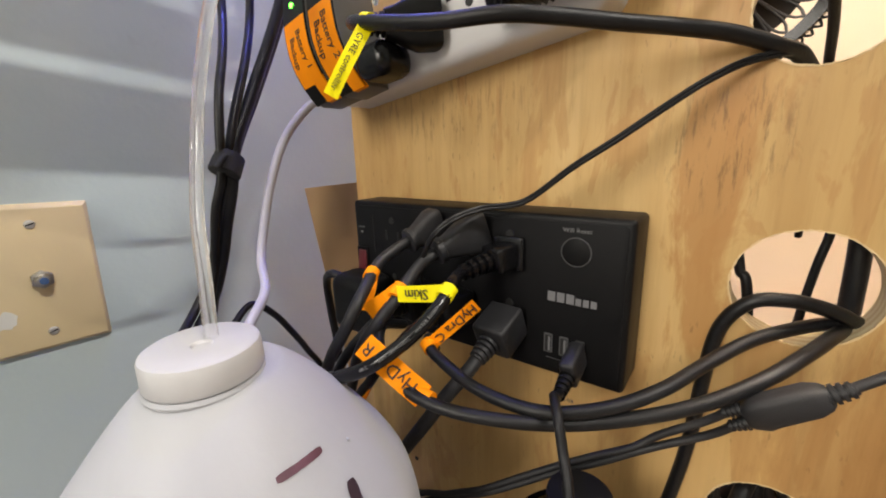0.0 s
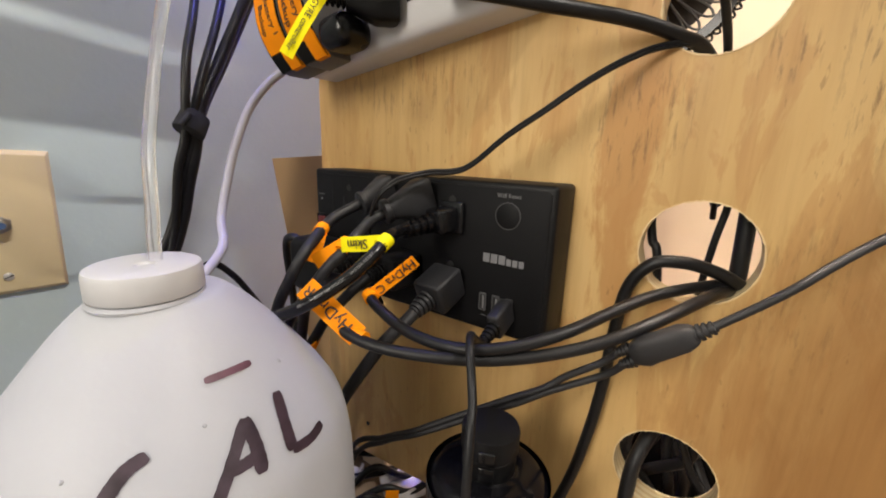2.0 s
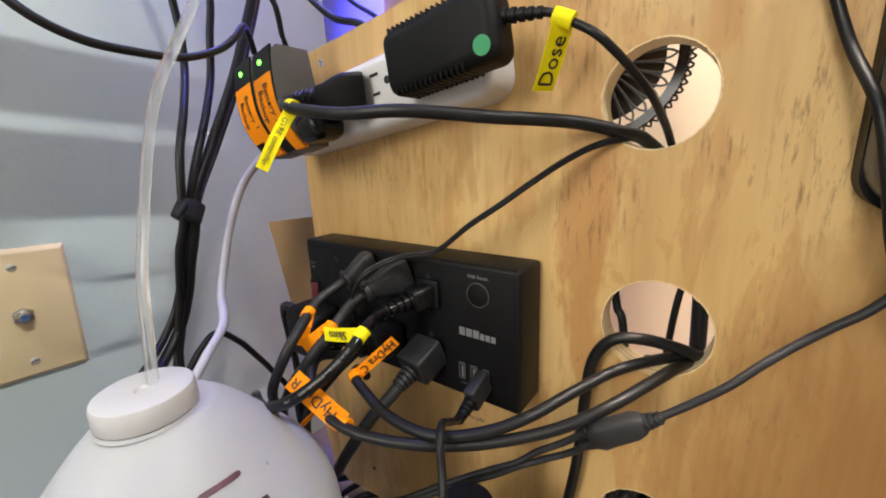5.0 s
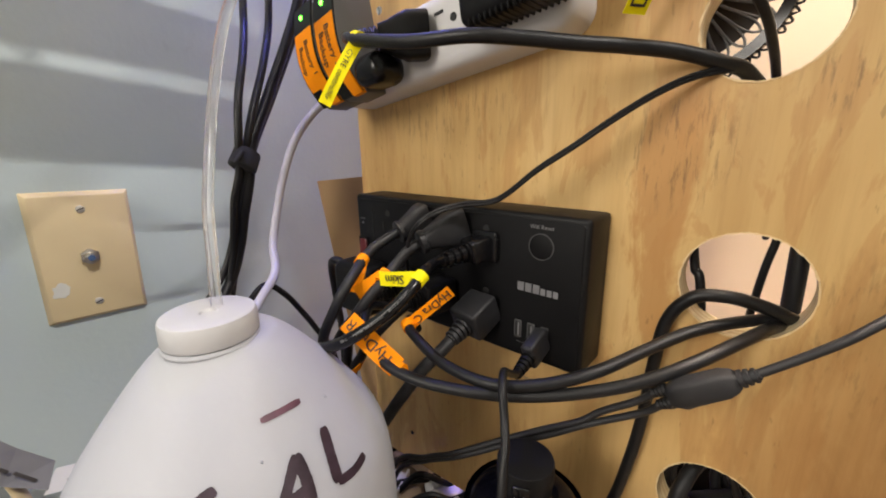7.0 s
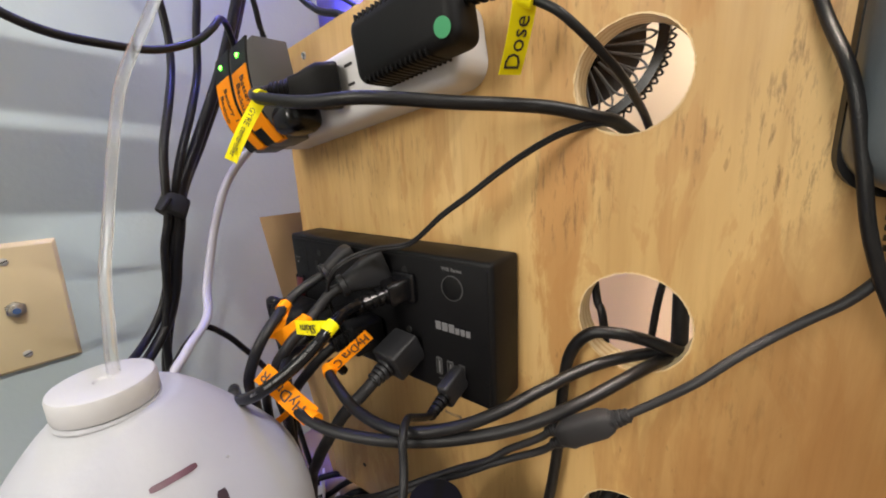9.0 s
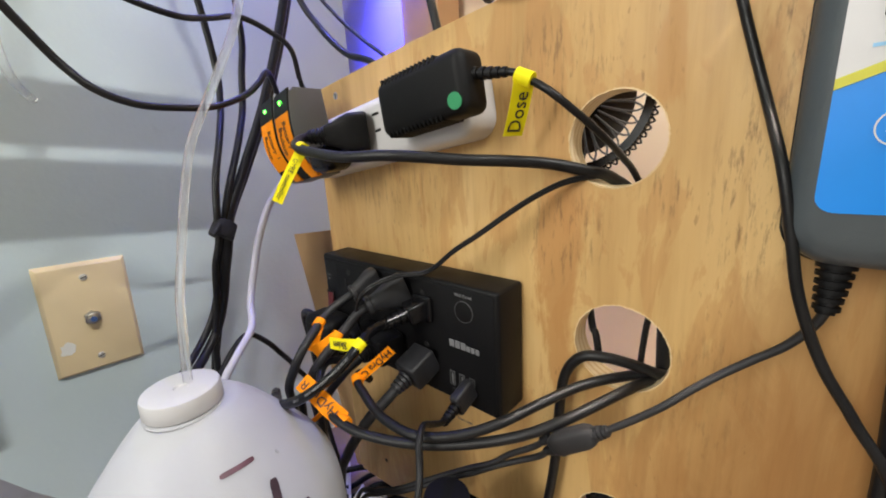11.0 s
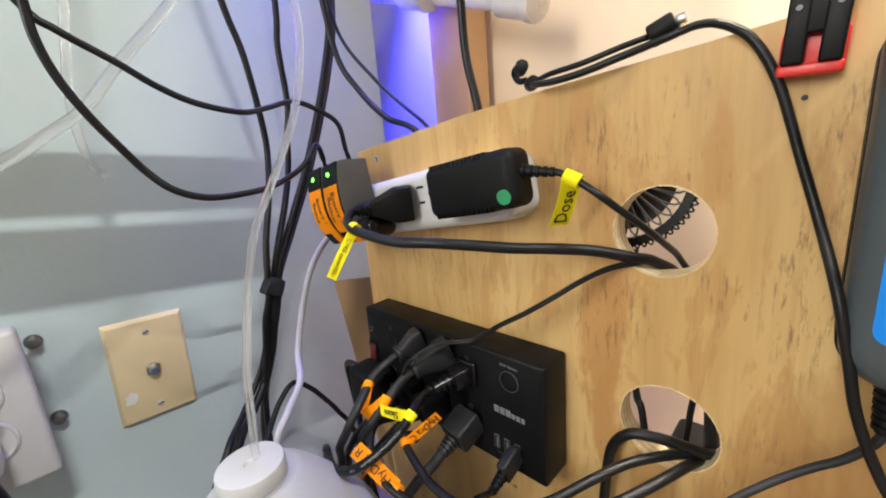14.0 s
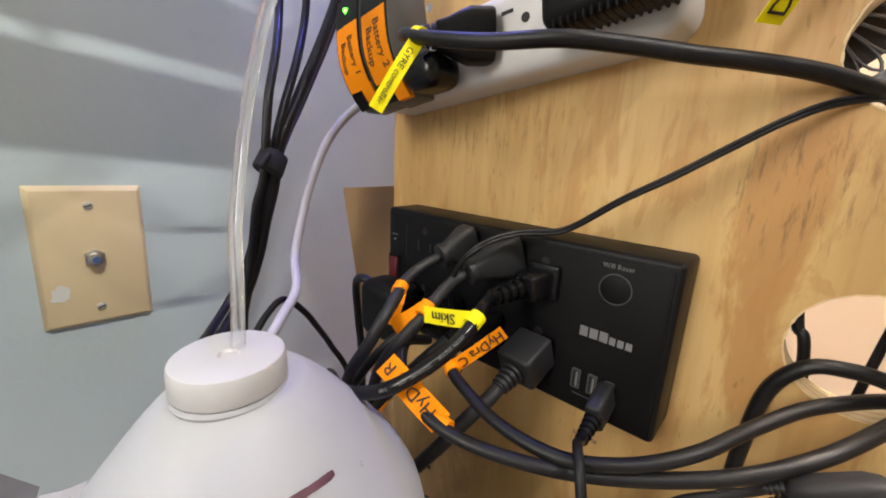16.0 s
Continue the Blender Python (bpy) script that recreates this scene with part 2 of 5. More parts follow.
def jug_material():
    m, nt, p = nodes_of("milky_jug_plastic")
    v = mapped(nt, (1, 1, 1))
    big, fine = noise_tex(nt, v, 16, 4), noise_tex(nt, v, 260, 3)
    nt.links.new(ramp(nt, big, [(0.3, (0.415, 0.424, 0.455)), (0.7, (0.45, 0.459, 0.49))]), p.inputs["Base Color"])
    p.inputs["Roughness"].default_value, p.inputs["Specular IOR Level"].default_value = 0.5, 0.3
    p.inputs["Subsurface Weight"].default_value, p.inputs["Subsurface Scale"].default_value = 0.4, 0.015
    p.inputs["Subsurface Radius"].default_value = (1.0, 0.95, 0.9)
    bump(nt, p, fine, 0.12, 0.0008)
    return m


JUG = jug_material()


# ---------------------------------------------------------------- building helpers
def part(name, bm, material, parent=None, label="", smooth=True):
    me = bpy.data.meshes.new(name)
    bmesh.ops.recalc_face_normals(bm, faces=bm.faces)
    bm.to_mesh(me)
    bm.free()
    me.materials.append(material)
    if smooth:
        me.shade_smooth()
        me.set_sharp_from_angle(angle=radians(38))
    ob = new(name, me)
    if parent and not parent.data:
        LAST[parent.name, name] = ob
        for host in SUB.get(name, ()):
            if (parent.name, host) in LAST:
                parent = LAST[parent.name, host]
                break
    if parent:
        ob.parent = parent
        ob.matrix_parent_inverse = Matrix()
        if not parent.data and parent.name in ROOT:
            ob.location = -ROOT[parent.name]
    if label:
        tagged(ob, label)
    return ob


ROOT, LAST = {}, {}
# pieces that belong to a part rather than to the whole thing
SUB = {"strain_relief": ("plug", "body"), "plug_neck": ("plug",), "plug_grip": ("plug",), "screw_slot": ("screw",), "barrel": ("coax_connector",),
       "insulator": ("coax_connector",), "washer": ("standoff_screw",), "usb_opening": ("usb_port",), "usb_tongue": ("usb_port",),
       "handwriting": ("paper_tag", "orange_label"), "tag_collar": ("paper_tag",), "switch_rocker": ("switch_frame",), "rib": ("body",),
       "rivet": ("arm",), "screen_segment": ("screen",), "finger_recess": ("cap",), "cap_ridge": ("cap",), "strap_tail": ("velcro_strap",),
       "maker_mark_bar": ("face_plate",), "slot": ("face_plate", "body"), "earth_hole": ("face_plate", "body"), "marker_stroke": ("body",),
       "moulding_nub": ("body",), "emblem_ring": ("blue_label",), "emblem_shape": ("blue_label",), "base_lip": ("base",), "led": ("front_cover",)}


def thing(name, label, category, at=(0, 0, 0), group=""):
    """An empty at the base of a thing; its parts are built in world places under it."""
    e = new(name)
    e.empty_display_size = 0.01
    e.location = at
    ROOT[e.name] = Vector(at)
    return tagged(e, label, category, group)


def solid(ob, label, category, kind="", group=""):
    return tagged(ob, label, category, group, kind)


def box(size, m=Matrix(), bevel=0.0, seg=3, bm=None):
    b = bmesh.new()
    bmesh.ops.create_cube(b, size=1, matrix=Matrix.Diagonal((*size, 1)))
    if bevel:
        bmesh.ops.bevel(b, geom=b.edges[:], offset=bevel, segments=seg, profile=0.5, affect="EDGES")
    b.transform(m)
    return join(bm, b)


def join(bm, b):
    if bm is None:
        return b
    me = bpy.data.meshes.new("tmp")
    b.to_mesh(me)
    b.free()
    bm.from_mesh(me)
    bpy.data.meshes.remove(me)
    return bm


def span(x0, x1, y0, y1, z0, z1, bevel=0.0, seg=3, bm=None):
    return box((abs(x1 - x0), abs(y1 - y0), abs(z1 - z0)), Matrix.Translation(((x0 + x1) / 2, (y0 + y1) / 2, (z0 + z1) / 2)), bevel, seg, bm)


def cyl(r0, r1, h, m=Matrix(), n=24, bevel=0.0, bm=None):
    """A closed (tapered) cylinder from z=0 to z=h of m."""
    b = bmesh.new()
    bmesh.ops.create_cone(b, cap_ends=True, segments=n, radius1=r0, radius2=r1, depth=h, matrix=Matrix.Translation((0, 0, h / 2)))
    if bevel:
        ed = [e for e in b.edges if abs(e.verts[0].co.z - e.verts[1].co.z) < 1e-6]
        bmesh.ops.bevel(b, geom=ed, offset=bevel, segments=2, profile=0.5, affect="EDGES")
    b.transform(m)
    return join(bm, b)


def lathe(profile, m=Matrix(), n=48, bm=None, ring=False):
    b = bmesh.new()
    rings = []
    for r, z in profile:
        rings.append([b.verts.new((r * math.cos(2 * math.pi * k / n), r * math.sin(2 * math.pi * k / n), z)) for k in range(n)])
    for a, c in zip(rings, rings[1:]):
        for k in range(n):
            b.faces.new((a[k], a[(k + 1) % n], c[(k + 1) % n], c[k]))
    if ring:
        for k in range(n):
            b.faces.new((rings[-1][k], rings[-1][(k + 1) % n], rings[0][(k + 1) % n], rings[0][k]))
    else:
        b.faces.new(rings[0])
        b.faces.new(rings[-1])
    b.transform(m)
    return join(bm, b)


def curve_points(pts, step=7):
    """A smooth line through the points (centripetal-like Catmull-Rom)."""
    p = [Vector(q) for q in pts]
    if len(p) == 2:
        return [p[0].lerp(p[1], k / step) for k in range(step + 1)]
    p = [p[0] * 2 - p[1], *p, p[-1] * 2 - p[-2]]
    out = []
    for i in range(1, len(p) - 2):
        a, b, c, d = p[i - 1:i + 3]
        for k in range(step):
            t = k / step
            out.append(0.5 * (2 * b + (c - a) * t + (2 * a - 5 * b + 4 * c - d) * t * t + (3 * b - a - 3 * c + d) * t ** 3))
    out.append(p[-2])
    return out


def sweep(pts, r, n=10, flat=1.0, step=7, bm=None, radii=None, side=None):
    """A cord through the points; flat > 1 widens it across, like a twin flex."""
    line = curve_points(pts, step)
    b = bmesh.new()
    rings, up = [], Vector(side) if side else Vector((0.13, 0.21, 0.97))
    for i, q in enumerate(line):
        d = (line[min(i + 1, len(line) - 1)] - line[max(i - 1, 0)]).normalized()
        u = (up - d * up.dot(d))
        u = u.normalized() if u.length > 1e-4 else d.orthogonal().normalized()
        up, w = u, d.cross(u)
        rr = r if radii is None else r * radii[min(int(i / step), len(radii) - 1)]
        rings.append([b.verts.new(q + u * (rr * flat * math.cos(2 * math.pi * k / n)) + w * (rr * math.sin(2 * math.pi * k / n))) for k in range(n)])
    for a, c in zip(rings, rings[1:]):
        for k in range(n):
            b.faces.new((a[k], a[(k + 1) % n], c[(k + 1) % n], c[k]))
    b.faces.new(rings[0])
    b.faces.new(rings[-1])
    return join(bm, b)


def axis(a, b):
    """A pose at a whose z points to b."""
    d = Vector(b) - Vector(a)
    return Matrix.Translation(a) @ d.to_track_quat("Z", "Y").to_matrix().to_4x4()


def relief(a, b, r, n=5, bm=None):
    """A ribbed strain relief from a to b."""
    L = (Vector(b) - Vector(a)).length
    prof = []
    for k in range(n):
        z = L * k / n
        s = 1 - 0.35 * k / n
        prof += [(r * s, z), (r * s, z + L * 0.55 / n), (r * s * 0.72, z + L * 0.6 / n), (r * s * 0.72, z + L * 0.95 / n)]
    prof.append((r * 0.5, L))
    return lathe(prof, axis(a, b), 16, bm)


def rounded_panel(w, h, d, r, m, n=6, bm=None, bev=0.0):
    """A slab w x h with rounded corners, d thick along +z of m."""
    b = bmesh.new()
    ring = []
    for cx, cy, a0 in ((w / 2 - r, h / 2 - r, 0), (-w / 2 + r, h / 2 - r, 90), (-w / 2 + r, -h / 2 + r, 180), (w / 2 - r, -h / 2 + r, 270)):
        for k in range(n + 1):
            a = radians(a0 + 90 * k / n)
            ring.append(b.verts.new((cx + r * math.cos(a), cy + r * math.sin(a), 0)))
    f = b.faces.new(ring)
    ex = bmesh.ops.extrude_face_region(b, geom=[f])
    top = [v for v in ex["geom"] if isinstance(v, bmesh.types.BMVert)]
    bmesh.ops.translate(b, verts=top, vec=(0, 0, d))
    if bev:
        ed = [e for e in b.edges if all(abs(v.co.z - d) < 1e-6 for v in e.verts)]
        bmesh.ops.bevel(b, geom=ed, offset=bev, segments=3, profile=0.5, affect="EDGES")
    b.transform(m)
    return join(bm, b)


# poses whose z comes out of the plywood (towards the room) and out of the painted wall; x runs to the viewer's right, y up
def on_ply(y, z, x=0.0, turn=0.0):
    return Matrix.Translation((x, y, z)) @ Matrix(((0, 0, -1, 0), (-1, 0, 0, 0), (0, 1, 0, 0), (0, 0, 0, 1))) @ pose(0, 0, 0, 0, 0, turn)


def on_wall(x, z, y):
    return Matrix.Translation((x, y, z)) @ Matrix(((1, 0, 0, 0), (0, 0, -1, 0), (0, 1, 0, 0), (0, 0, 0, 1)))


def writing(name, text, m, height, material, parent, label="", bend=None):
    """Letters of the built-in font as a thin mesh; m gives the place of their centre, bend lays them on a curved face."""
    cu = bpy.data.curves.new(name, "FONT")
    cu.body, cu.size, cu.align_x, cu.align_y, cu.extrude, cu.resolution_u = text, height, "CENTER", "CENTER", 0.00012, 2
    tmp = bpy.data.objects.new(name, cu)
    scene.collection.objects.link(tmp)
    bpy.context.view_layer.update()
    me = bpy.data.meshes.new_from_object(tmp.evaluated_get(bpy.context.evaluated_depsgraph_get()))
    bpy.data.objects.remove(tmp)
    bm = bmesh.new()
    bm.from_mesh(me)
    bpy.data.meshes.remove(me)
    if bend:
        for v in bm.verts:
            v.co = bend(v.co)
    bm.transform(m)
    return part(name, bm, material, parent, label, smooth=False)


def strip_of(pts, width_dirs, thick=0.0004, bm=None):
    """A thin bent paper strip: centre points and half-width vectors."""
    b = bmesh.new()
    rows = [(b.verts.new(Vector(p) - Vector(w)), b.verts.new(Vector(p) + Vector(w))) for p, w in zip(pts, width_dirs)]
    fs = [b.faces.new((a[0], a[1], c[1], c[0])) for a, c in zip(rows, rows[1:])]
    bmesh.ops.recalc_face_normals(b, faces=fs)
    bmesh.ops.solidify(b, geom=fs, thickness=thick)
    return join(bm, b)


# ---------------------------------------------------------------- the room
WY, FZ = 0.1935, -0.075
solid(part("wall_north", span(-2.8, 0.150, WY, WY + 0.1, FZ, 2.4), WALL, smooth=False), "pale grey-green painted wall with roller texture", "wall", "structure")
solid(part("wall_west", span(-2.9, -2.8, -2.6, WY + 0.1, FZ, 2.4), ROOM, smooth=False), "plain pale painted room wall", "wall", "structure")
solid(part("wall_south", span(-2.8, 1.7, -2.7, -2.6, FZ, 2.4), ROOM, smooth=False), "plain pale painted room wall", "wall", "structure")
solid(part("wall_east", span(1.7, 1.8, -2.7, 0.6, FZ, 2.4), ROOM, smooth=False), "plain pale painted room wall", "wall", "structure")
solid(part("wall_alcove", span(0.150, 1.7, 0.5, 0.6, FZ, 2.4), ROOM, smooth=False), "plain pale wall behind the cabinet", "wall", "structure")
solid(part("floor", span(-2.9, 1.8, -2.7, 0.6, FZ - 0.1, FZ), FLOOR, smooth=False), "brown laminate floor", "floor", "structure")
solid(part("ceiling", span(-2.9, 1.8, -2.7, 0.6, 2.4, 2.5), CEILING, smooth=False), "plain white ceiling", "ceiling", "structure")


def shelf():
    # no real shelf: unseen slats added to cast the bands on the wall
    t = thing("unseen_shade_slats", "unseen white slats and board added to shade the wall", "shelf", (-0.23, -0.25, 0.78))
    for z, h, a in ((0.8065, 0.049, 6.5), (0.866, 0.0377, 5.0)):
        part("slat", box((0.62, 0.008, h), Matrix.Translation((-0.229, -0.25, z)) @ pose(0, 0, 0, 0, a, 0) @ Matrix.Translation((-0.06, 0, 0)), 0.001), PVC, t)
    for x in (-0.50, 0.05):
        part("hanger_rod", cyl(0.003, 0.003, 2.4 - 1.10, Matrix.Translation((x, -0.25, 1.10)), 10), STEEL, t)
    # unseen board added to keep lamp light off the wall corner
    part("corner_shade_board", span(-0.125, 0.250, -0.262, -0.254, 0.60, 1.15, 0.001), PVC, t)


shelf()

# ---------------------------------------------------------------- plywood side of the cabinet
def plywood():
    t = 0.0175
    rnd = random.Random(4)
    outline = [(0.058, -0.042), (-0.07, -0.030), (-0.52, 0.010), (-0.62, 0.06), (-0.62, 0.50), (-0.36, 0.463), (-0.264, 0.4545), (-0.18, 0.4485), (-0.09, 0.4405), (0.0, 0.4295), (0.050, 0.4235), (0.057, 0.33)]
    holes = [(-0.2475, 0.3575, 0.0270), (-0.2560, 0.2305, 0.0288), (-0.2605, 0.0890, 0.0287)]
    b = bmesh.new()

    def loop(pts):
        vs = [b.verts.new((0, y, z)) for y, z in pts]
        return [b.edges.new((vs[k], vs[(k + 1) % len(vs)])) for k in range(len(vs))]
    edges = loop(outline)
    for cy, cz, r in holes:
        pts = []
        for k in range(110):
            a = 2 * math.pi * k / 110
            q = r * (1 + 0.010 * math.sin(3 * a + cy * 50) + rnd.uniform(-0.007, 0.009))
            pts.append((cy + q * math.cos(a), cz + q * math.sin(a)))
        edges += loop(pts)
    bmesh.ops.triangle_fill(b, use_beauty=True, edges=edges)
    ex = bmesh.ops.extrude_face_region(b, geom=b.faces[:])
    bmesh.ops.translate(b, verts=[v for v in ex["geom"] if isinstance(v, bmesh.types.BMVert)], vec=(t, 0, 0))
    top = thing("plywood_panel", "birch plywood cabinet side with three round cable holes", "panel", (0, -0.28, -0.062))
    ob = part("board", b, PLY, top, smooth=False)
    ob.data.materials.append(RIM)
    for f in ob.data.polygons:
        if abs(f.normal.x) < 0.5:
            f.material_index = 1
    # pale sawn rims with a few torn fibres
    for cy, cz, r in holes:
        b, n = bmesh.new(), 120
        rings = []
        for x, q in ((-0.0003, 1.012), (-0.0004, 0.985), (t * 0.33, 0.978), (t * 0.67, 0.983), (t + 0.0003, 0.985), (t + 0.0003, 1.012)):
            wob = [rnd.uniform(-0.010, 0.010) if x < 0 else rnd.uniform(-0.003, 0.003) for k in range(n)]
            rings.append([b.verts.new((x, cy + r * (q + wob[k]) * math.cos(2 * math.pi * k / n), cz + r * (q + wob[k]) * math.sin(2 * math.pi * k / n))) for k in range(n)])
        for a, c in zip(rings, rings[1:]):
            for k in range(n):
                b.faces.new((a[k], a[(k + 1) % n], c[(k + 1) % n], c[k]))
        part("hole_rim", b, RIM, top, "pale sawn ply edge of a cable hole")


plywood()


# ---------------------------------------------------------------- painted wall: coax plate and white socket box
def coax_plate():
    t = thing("wall_plate", "almond plastic coax wall plate with paint smear", "wall plate", (-0.202, WY, 0.215))

    def at(x, y, out):
        return on_wall(-0.2025, 0.2155, WY) @ pose(0, 0, 0, 0, 0, -2.2) @ Matrix.Translation((x, y, out))

    b = bmesh.new()
    bmesh.ops.create_cube(b, size=1, matrix=Matrix.Diagonal((0.070, 0.1143, 0.006, 1)))
    for v in b.verts:
        if v.co.z > 0:
            v.co.x *= 0.90
            v.co.y *= 0.935
    bmesh.ops.bevel(b, geom=b.edges[:], offset=0.0009, segments=2, profile=0.5, affect="EDGES")
    b.transform(at(0, 0, 0.003))
    part("plate", b, ALMOND, t)
    c = part("coax_connector", cyl(0.0070, 0.0070, 0.0035, at(0, 0, 0.006), 6, 0.0004), STEEL, t, "nickel hexagonal coax connector")
    part("barrel", cyl(0.0047, 0.0045, 0.009, at(0, 0, 0.006), 20, 0.0004), STEEL, t, "threaded nickel barrel")
    part("insulator", cyl(0.0026, 0.0026, 0.0006, at(0, 0, 0.015), 16), BLUE_PIN, t, "blue centre insulator")
    for z in (0.0417, -0.0417):
        s = cyl(0.0033, 0.0029, 0.0012, at(0, z, 0.006), 20, 0.0003)
        part("screw", s, SCREW, t, "small slotted metal screw")
        part("screw_slot", box((0.0052, 0.0009, 0.0003), at(0, z, 0.0073) @ pose(0, 0, 0, 0, 0, 20)), HOLE, t)
    rnd = random.Random(7)
    b = bmesh.new()
    vs = [b.verts.new((0.0066 * (1 + rnd.uniform(-0.42, 0.3)) * math.cos(k * 0.449), 0.0080 * (1 + rnd.uniform(-0.35, 0.3)) * math.sin(k * 0.449), 0)) for k in range(14)]
    f = b.faces.new(vs)
    ex = bmesh.ops.extrude_face_region(b, geom=[f])
    bmesh.ops.translate(b, verts=[v for v in ex["geom"] if isinstance(v, bmesh.types.BMVert)], vec=(0, 0, 0.0003))
    b.transform(at(-0.0228, -0.0270, 0.0061))
    part("paint_smear", b, PATCH, t, "whitish paint smear", smooth=False)


def socket_box():
    t = thing("socket_box", "white plastic socket box standing off the wall on screws", "socket box", (-0.34, WY, 0.235))
    part("cover", span(-0.400, -0.2845, 0.141, 0.163, 0.171, 0.304, 0.004), WHITE, t)
    part("back_plate", span(-0.392, -0.292, 0.163, WY, 0.18, 0.296, 0.002), WHITE, t)
    for z in (0.2775, 0.1985):
        s = part("standoff_screw", cyl(0.0050, 0.0050, 0.010, on_wall(-0.2800, z, WY), 20, 0.0012), DARK_STEEL, t, "round steel screw head")
        part("washer", cyl(0.0064, 0.0064, 0.0018, on_wall(-0.2800, z, WY), 20, 0.0004), DARK_STEEL, t)
    for z in (0.258, 0.218):
        part("socket_ring", lathe([(0.0185, -0.001), (0.0185, 0.0018), (0.0170, 0.0024), (0.0160, 0.0010), (0.0150, 0.0006)], on_wall(-0.319, z, 0.141), 40), WHITE, t)
    p = thing("wall_plug", "black mains plug pushed into the white socket", "plug", (-0.319, 0.14, 0.258))
    part("plug_body", box((0.026, 0.022, 0.026), Matrix.Translation((-0.3215, 0.1265, 0.2575)), 0.005), BLACK, p)
    p = thing("wall_plug", "white mains plug pushed into the white socket", "plug", (-0.319, 0.14, 0.218))
    part("plug_body", box((0.030, 0.030, 0.032), Matrix.Translation((-0.326, 0.1235, 0.2155)), 0.007), WHITE, p)


coax_plate()
socket_box()


# ---------------------------------------------------------------- black wifi power strip on the plywood
def slots(parent, m, s=1.0):
    """A North American outlet: round earth above two blades (m's y is up)."""
    b = cyl(0.0026 * s, 0.0026 * s, 0.0006, m @ Matrix.Translation((0, 0.0065, 0)), 16)
    part("earth_hole", b, HOLE, parent)
    part("slot", box((0.0018, 0.0078, 0.0006), m @ Matrix.Translation((-0.0063, -0.0052, 0.0003))), HOLE, parent)
    part("slot", box((0.0018, 0.0064, 0.0006), m @ Matrix.Translation((0.0063, -0.0052, 0.0003))), HOLE, parent)


FX = -0.0325


def black_strip():
    t = thing("power_strip", "black plastic wifi power strip screwed to plywood", "power strip", (0, -0.08, 0.163))
    b = span(FX, -0.0004, -0.188, 0.0255, 0.1645, 0.2635, 0.0028, 3)
    part("body", b, BLACK, t)
    part("face_plate", rounded_panel(0.2065, 0.092, 0.0007, 0.003, on_ply(-0.0815, 0.214, FX), bev=0.0003), MATTE, t)
    s = part("switch_frame", rounded_panel(0.0125, 0.0215, 0.0012, 0.001, on_ply(0.0165, 0.2150, FX - 0.0007)), BLACK, t)
    part("switch_rocker", box((0.0032, 0.0088, 0.017), Matrix.Translation((FX - 0.002, 0.0165, 0.2150)) @ pose(0, 0, 0, 0, 7, 0), 0.001), RED_SW, t, "dark red rocker switch")
    part("power_led", cyl(0.0010, 0.0008, 0.0006, on_ply(0.0165, 0.2385, FX - 0.0007), 12), PRINT, t)
    part("face_groove", box((0.0004, 0.0008, 0.030), Matrix.Translation((FX - 0.0008, 0.0025, 0.238))), HOLE, t)
    for y in (-0.0178, -0.0512, -0.0846, -0.118):
        for z in (0.2435, 0.199):
            slots(t, on_ply(y, z, FX - 0.0007))
    part("reset_ring", lathe([(0.0084, 0), (0.0084, 0.0005), (0.0079, 0.0005), (0.0079, 0)], on_ply(-0.1585, 0.2435, FX - 0.0007), 40, ring=True), PRINT_DIM, t, "grey ring round the reset button")
    part("reset_button", cyl(0.0078, 0.0077, 0.0007, on_ply(-0.1585, 0.2435, FX - 0.0007), 36, 0.0003), BLACK, t)
    writing("printed_words", "Wifi Reset", on_ply(-0.1585, 0.2556, FX - 0.0009), 0.0037, PRINT, t)
    # maker's mark as plain bars
    for k in range(3):
        part("maker_mark_bar", box((0.0045, 0.0058, 0.0003), on_ply(-0.1455 - 0.0055 * k, 0.2155, FX - 0.0009)), MARK, t, smooth=False)
    for k in range(3):
        part("maker_mark_bar", box((0.0032, 0.0042, 0.0003), on_ply(-0.1612 - 0.0042 * k, 0.2147, FX - 0.0009)), MARK, t, smooth=False)
    for k in range(3):
        y = -0.1445 - 0.0095 * k
        part("usb_port", rounded_panel(0.0052, 0.0122, 0.0006, 0.0006, on_ply(y, 0.1852, FX - 0.0007)), PRINT_DIM, t, "metal-rimmed usb port")
        part("usb_opening", box((0.0034, 0.0104, 0.0004), on_ply(y, 0.1852, FX - 0.0014)), HOLE, t)
        part("usb_tongue", box((0.0012, 0.0090, 0.0006), on_ply(y - 0.0008, 0.1852, FX - 0.0015)), PRINT, t)
    part("printed_line", box((0.020, 0.0004, 0.0003), on_ply(-0.1535, 0.1757, FX - 0.0009)), PRINT_DIM, t)
    writing("printed_words", "Smart USB", on_ply(-0.1545, 0.1505, FX - 0.0009), 0.0033, PRINT_DIM, t)
    part("power_words_bar", box((0.007, 0.0012, 0.0003), on_ply(0.0165, 0.2425, FX - 0.0009)), PRINT_DIM, t)


black_strip()


# ---------------------------------------------------------------- white strip and what is plugged into it
def strip_pose(along, up, out):
    """A place on the white strip: metres along it to the viewer's right, up it, and out of its face."""
    return on_ply(-0.073, 0.3775, -0.030, 8.0) @ Matrix.Translation((along, up, out))


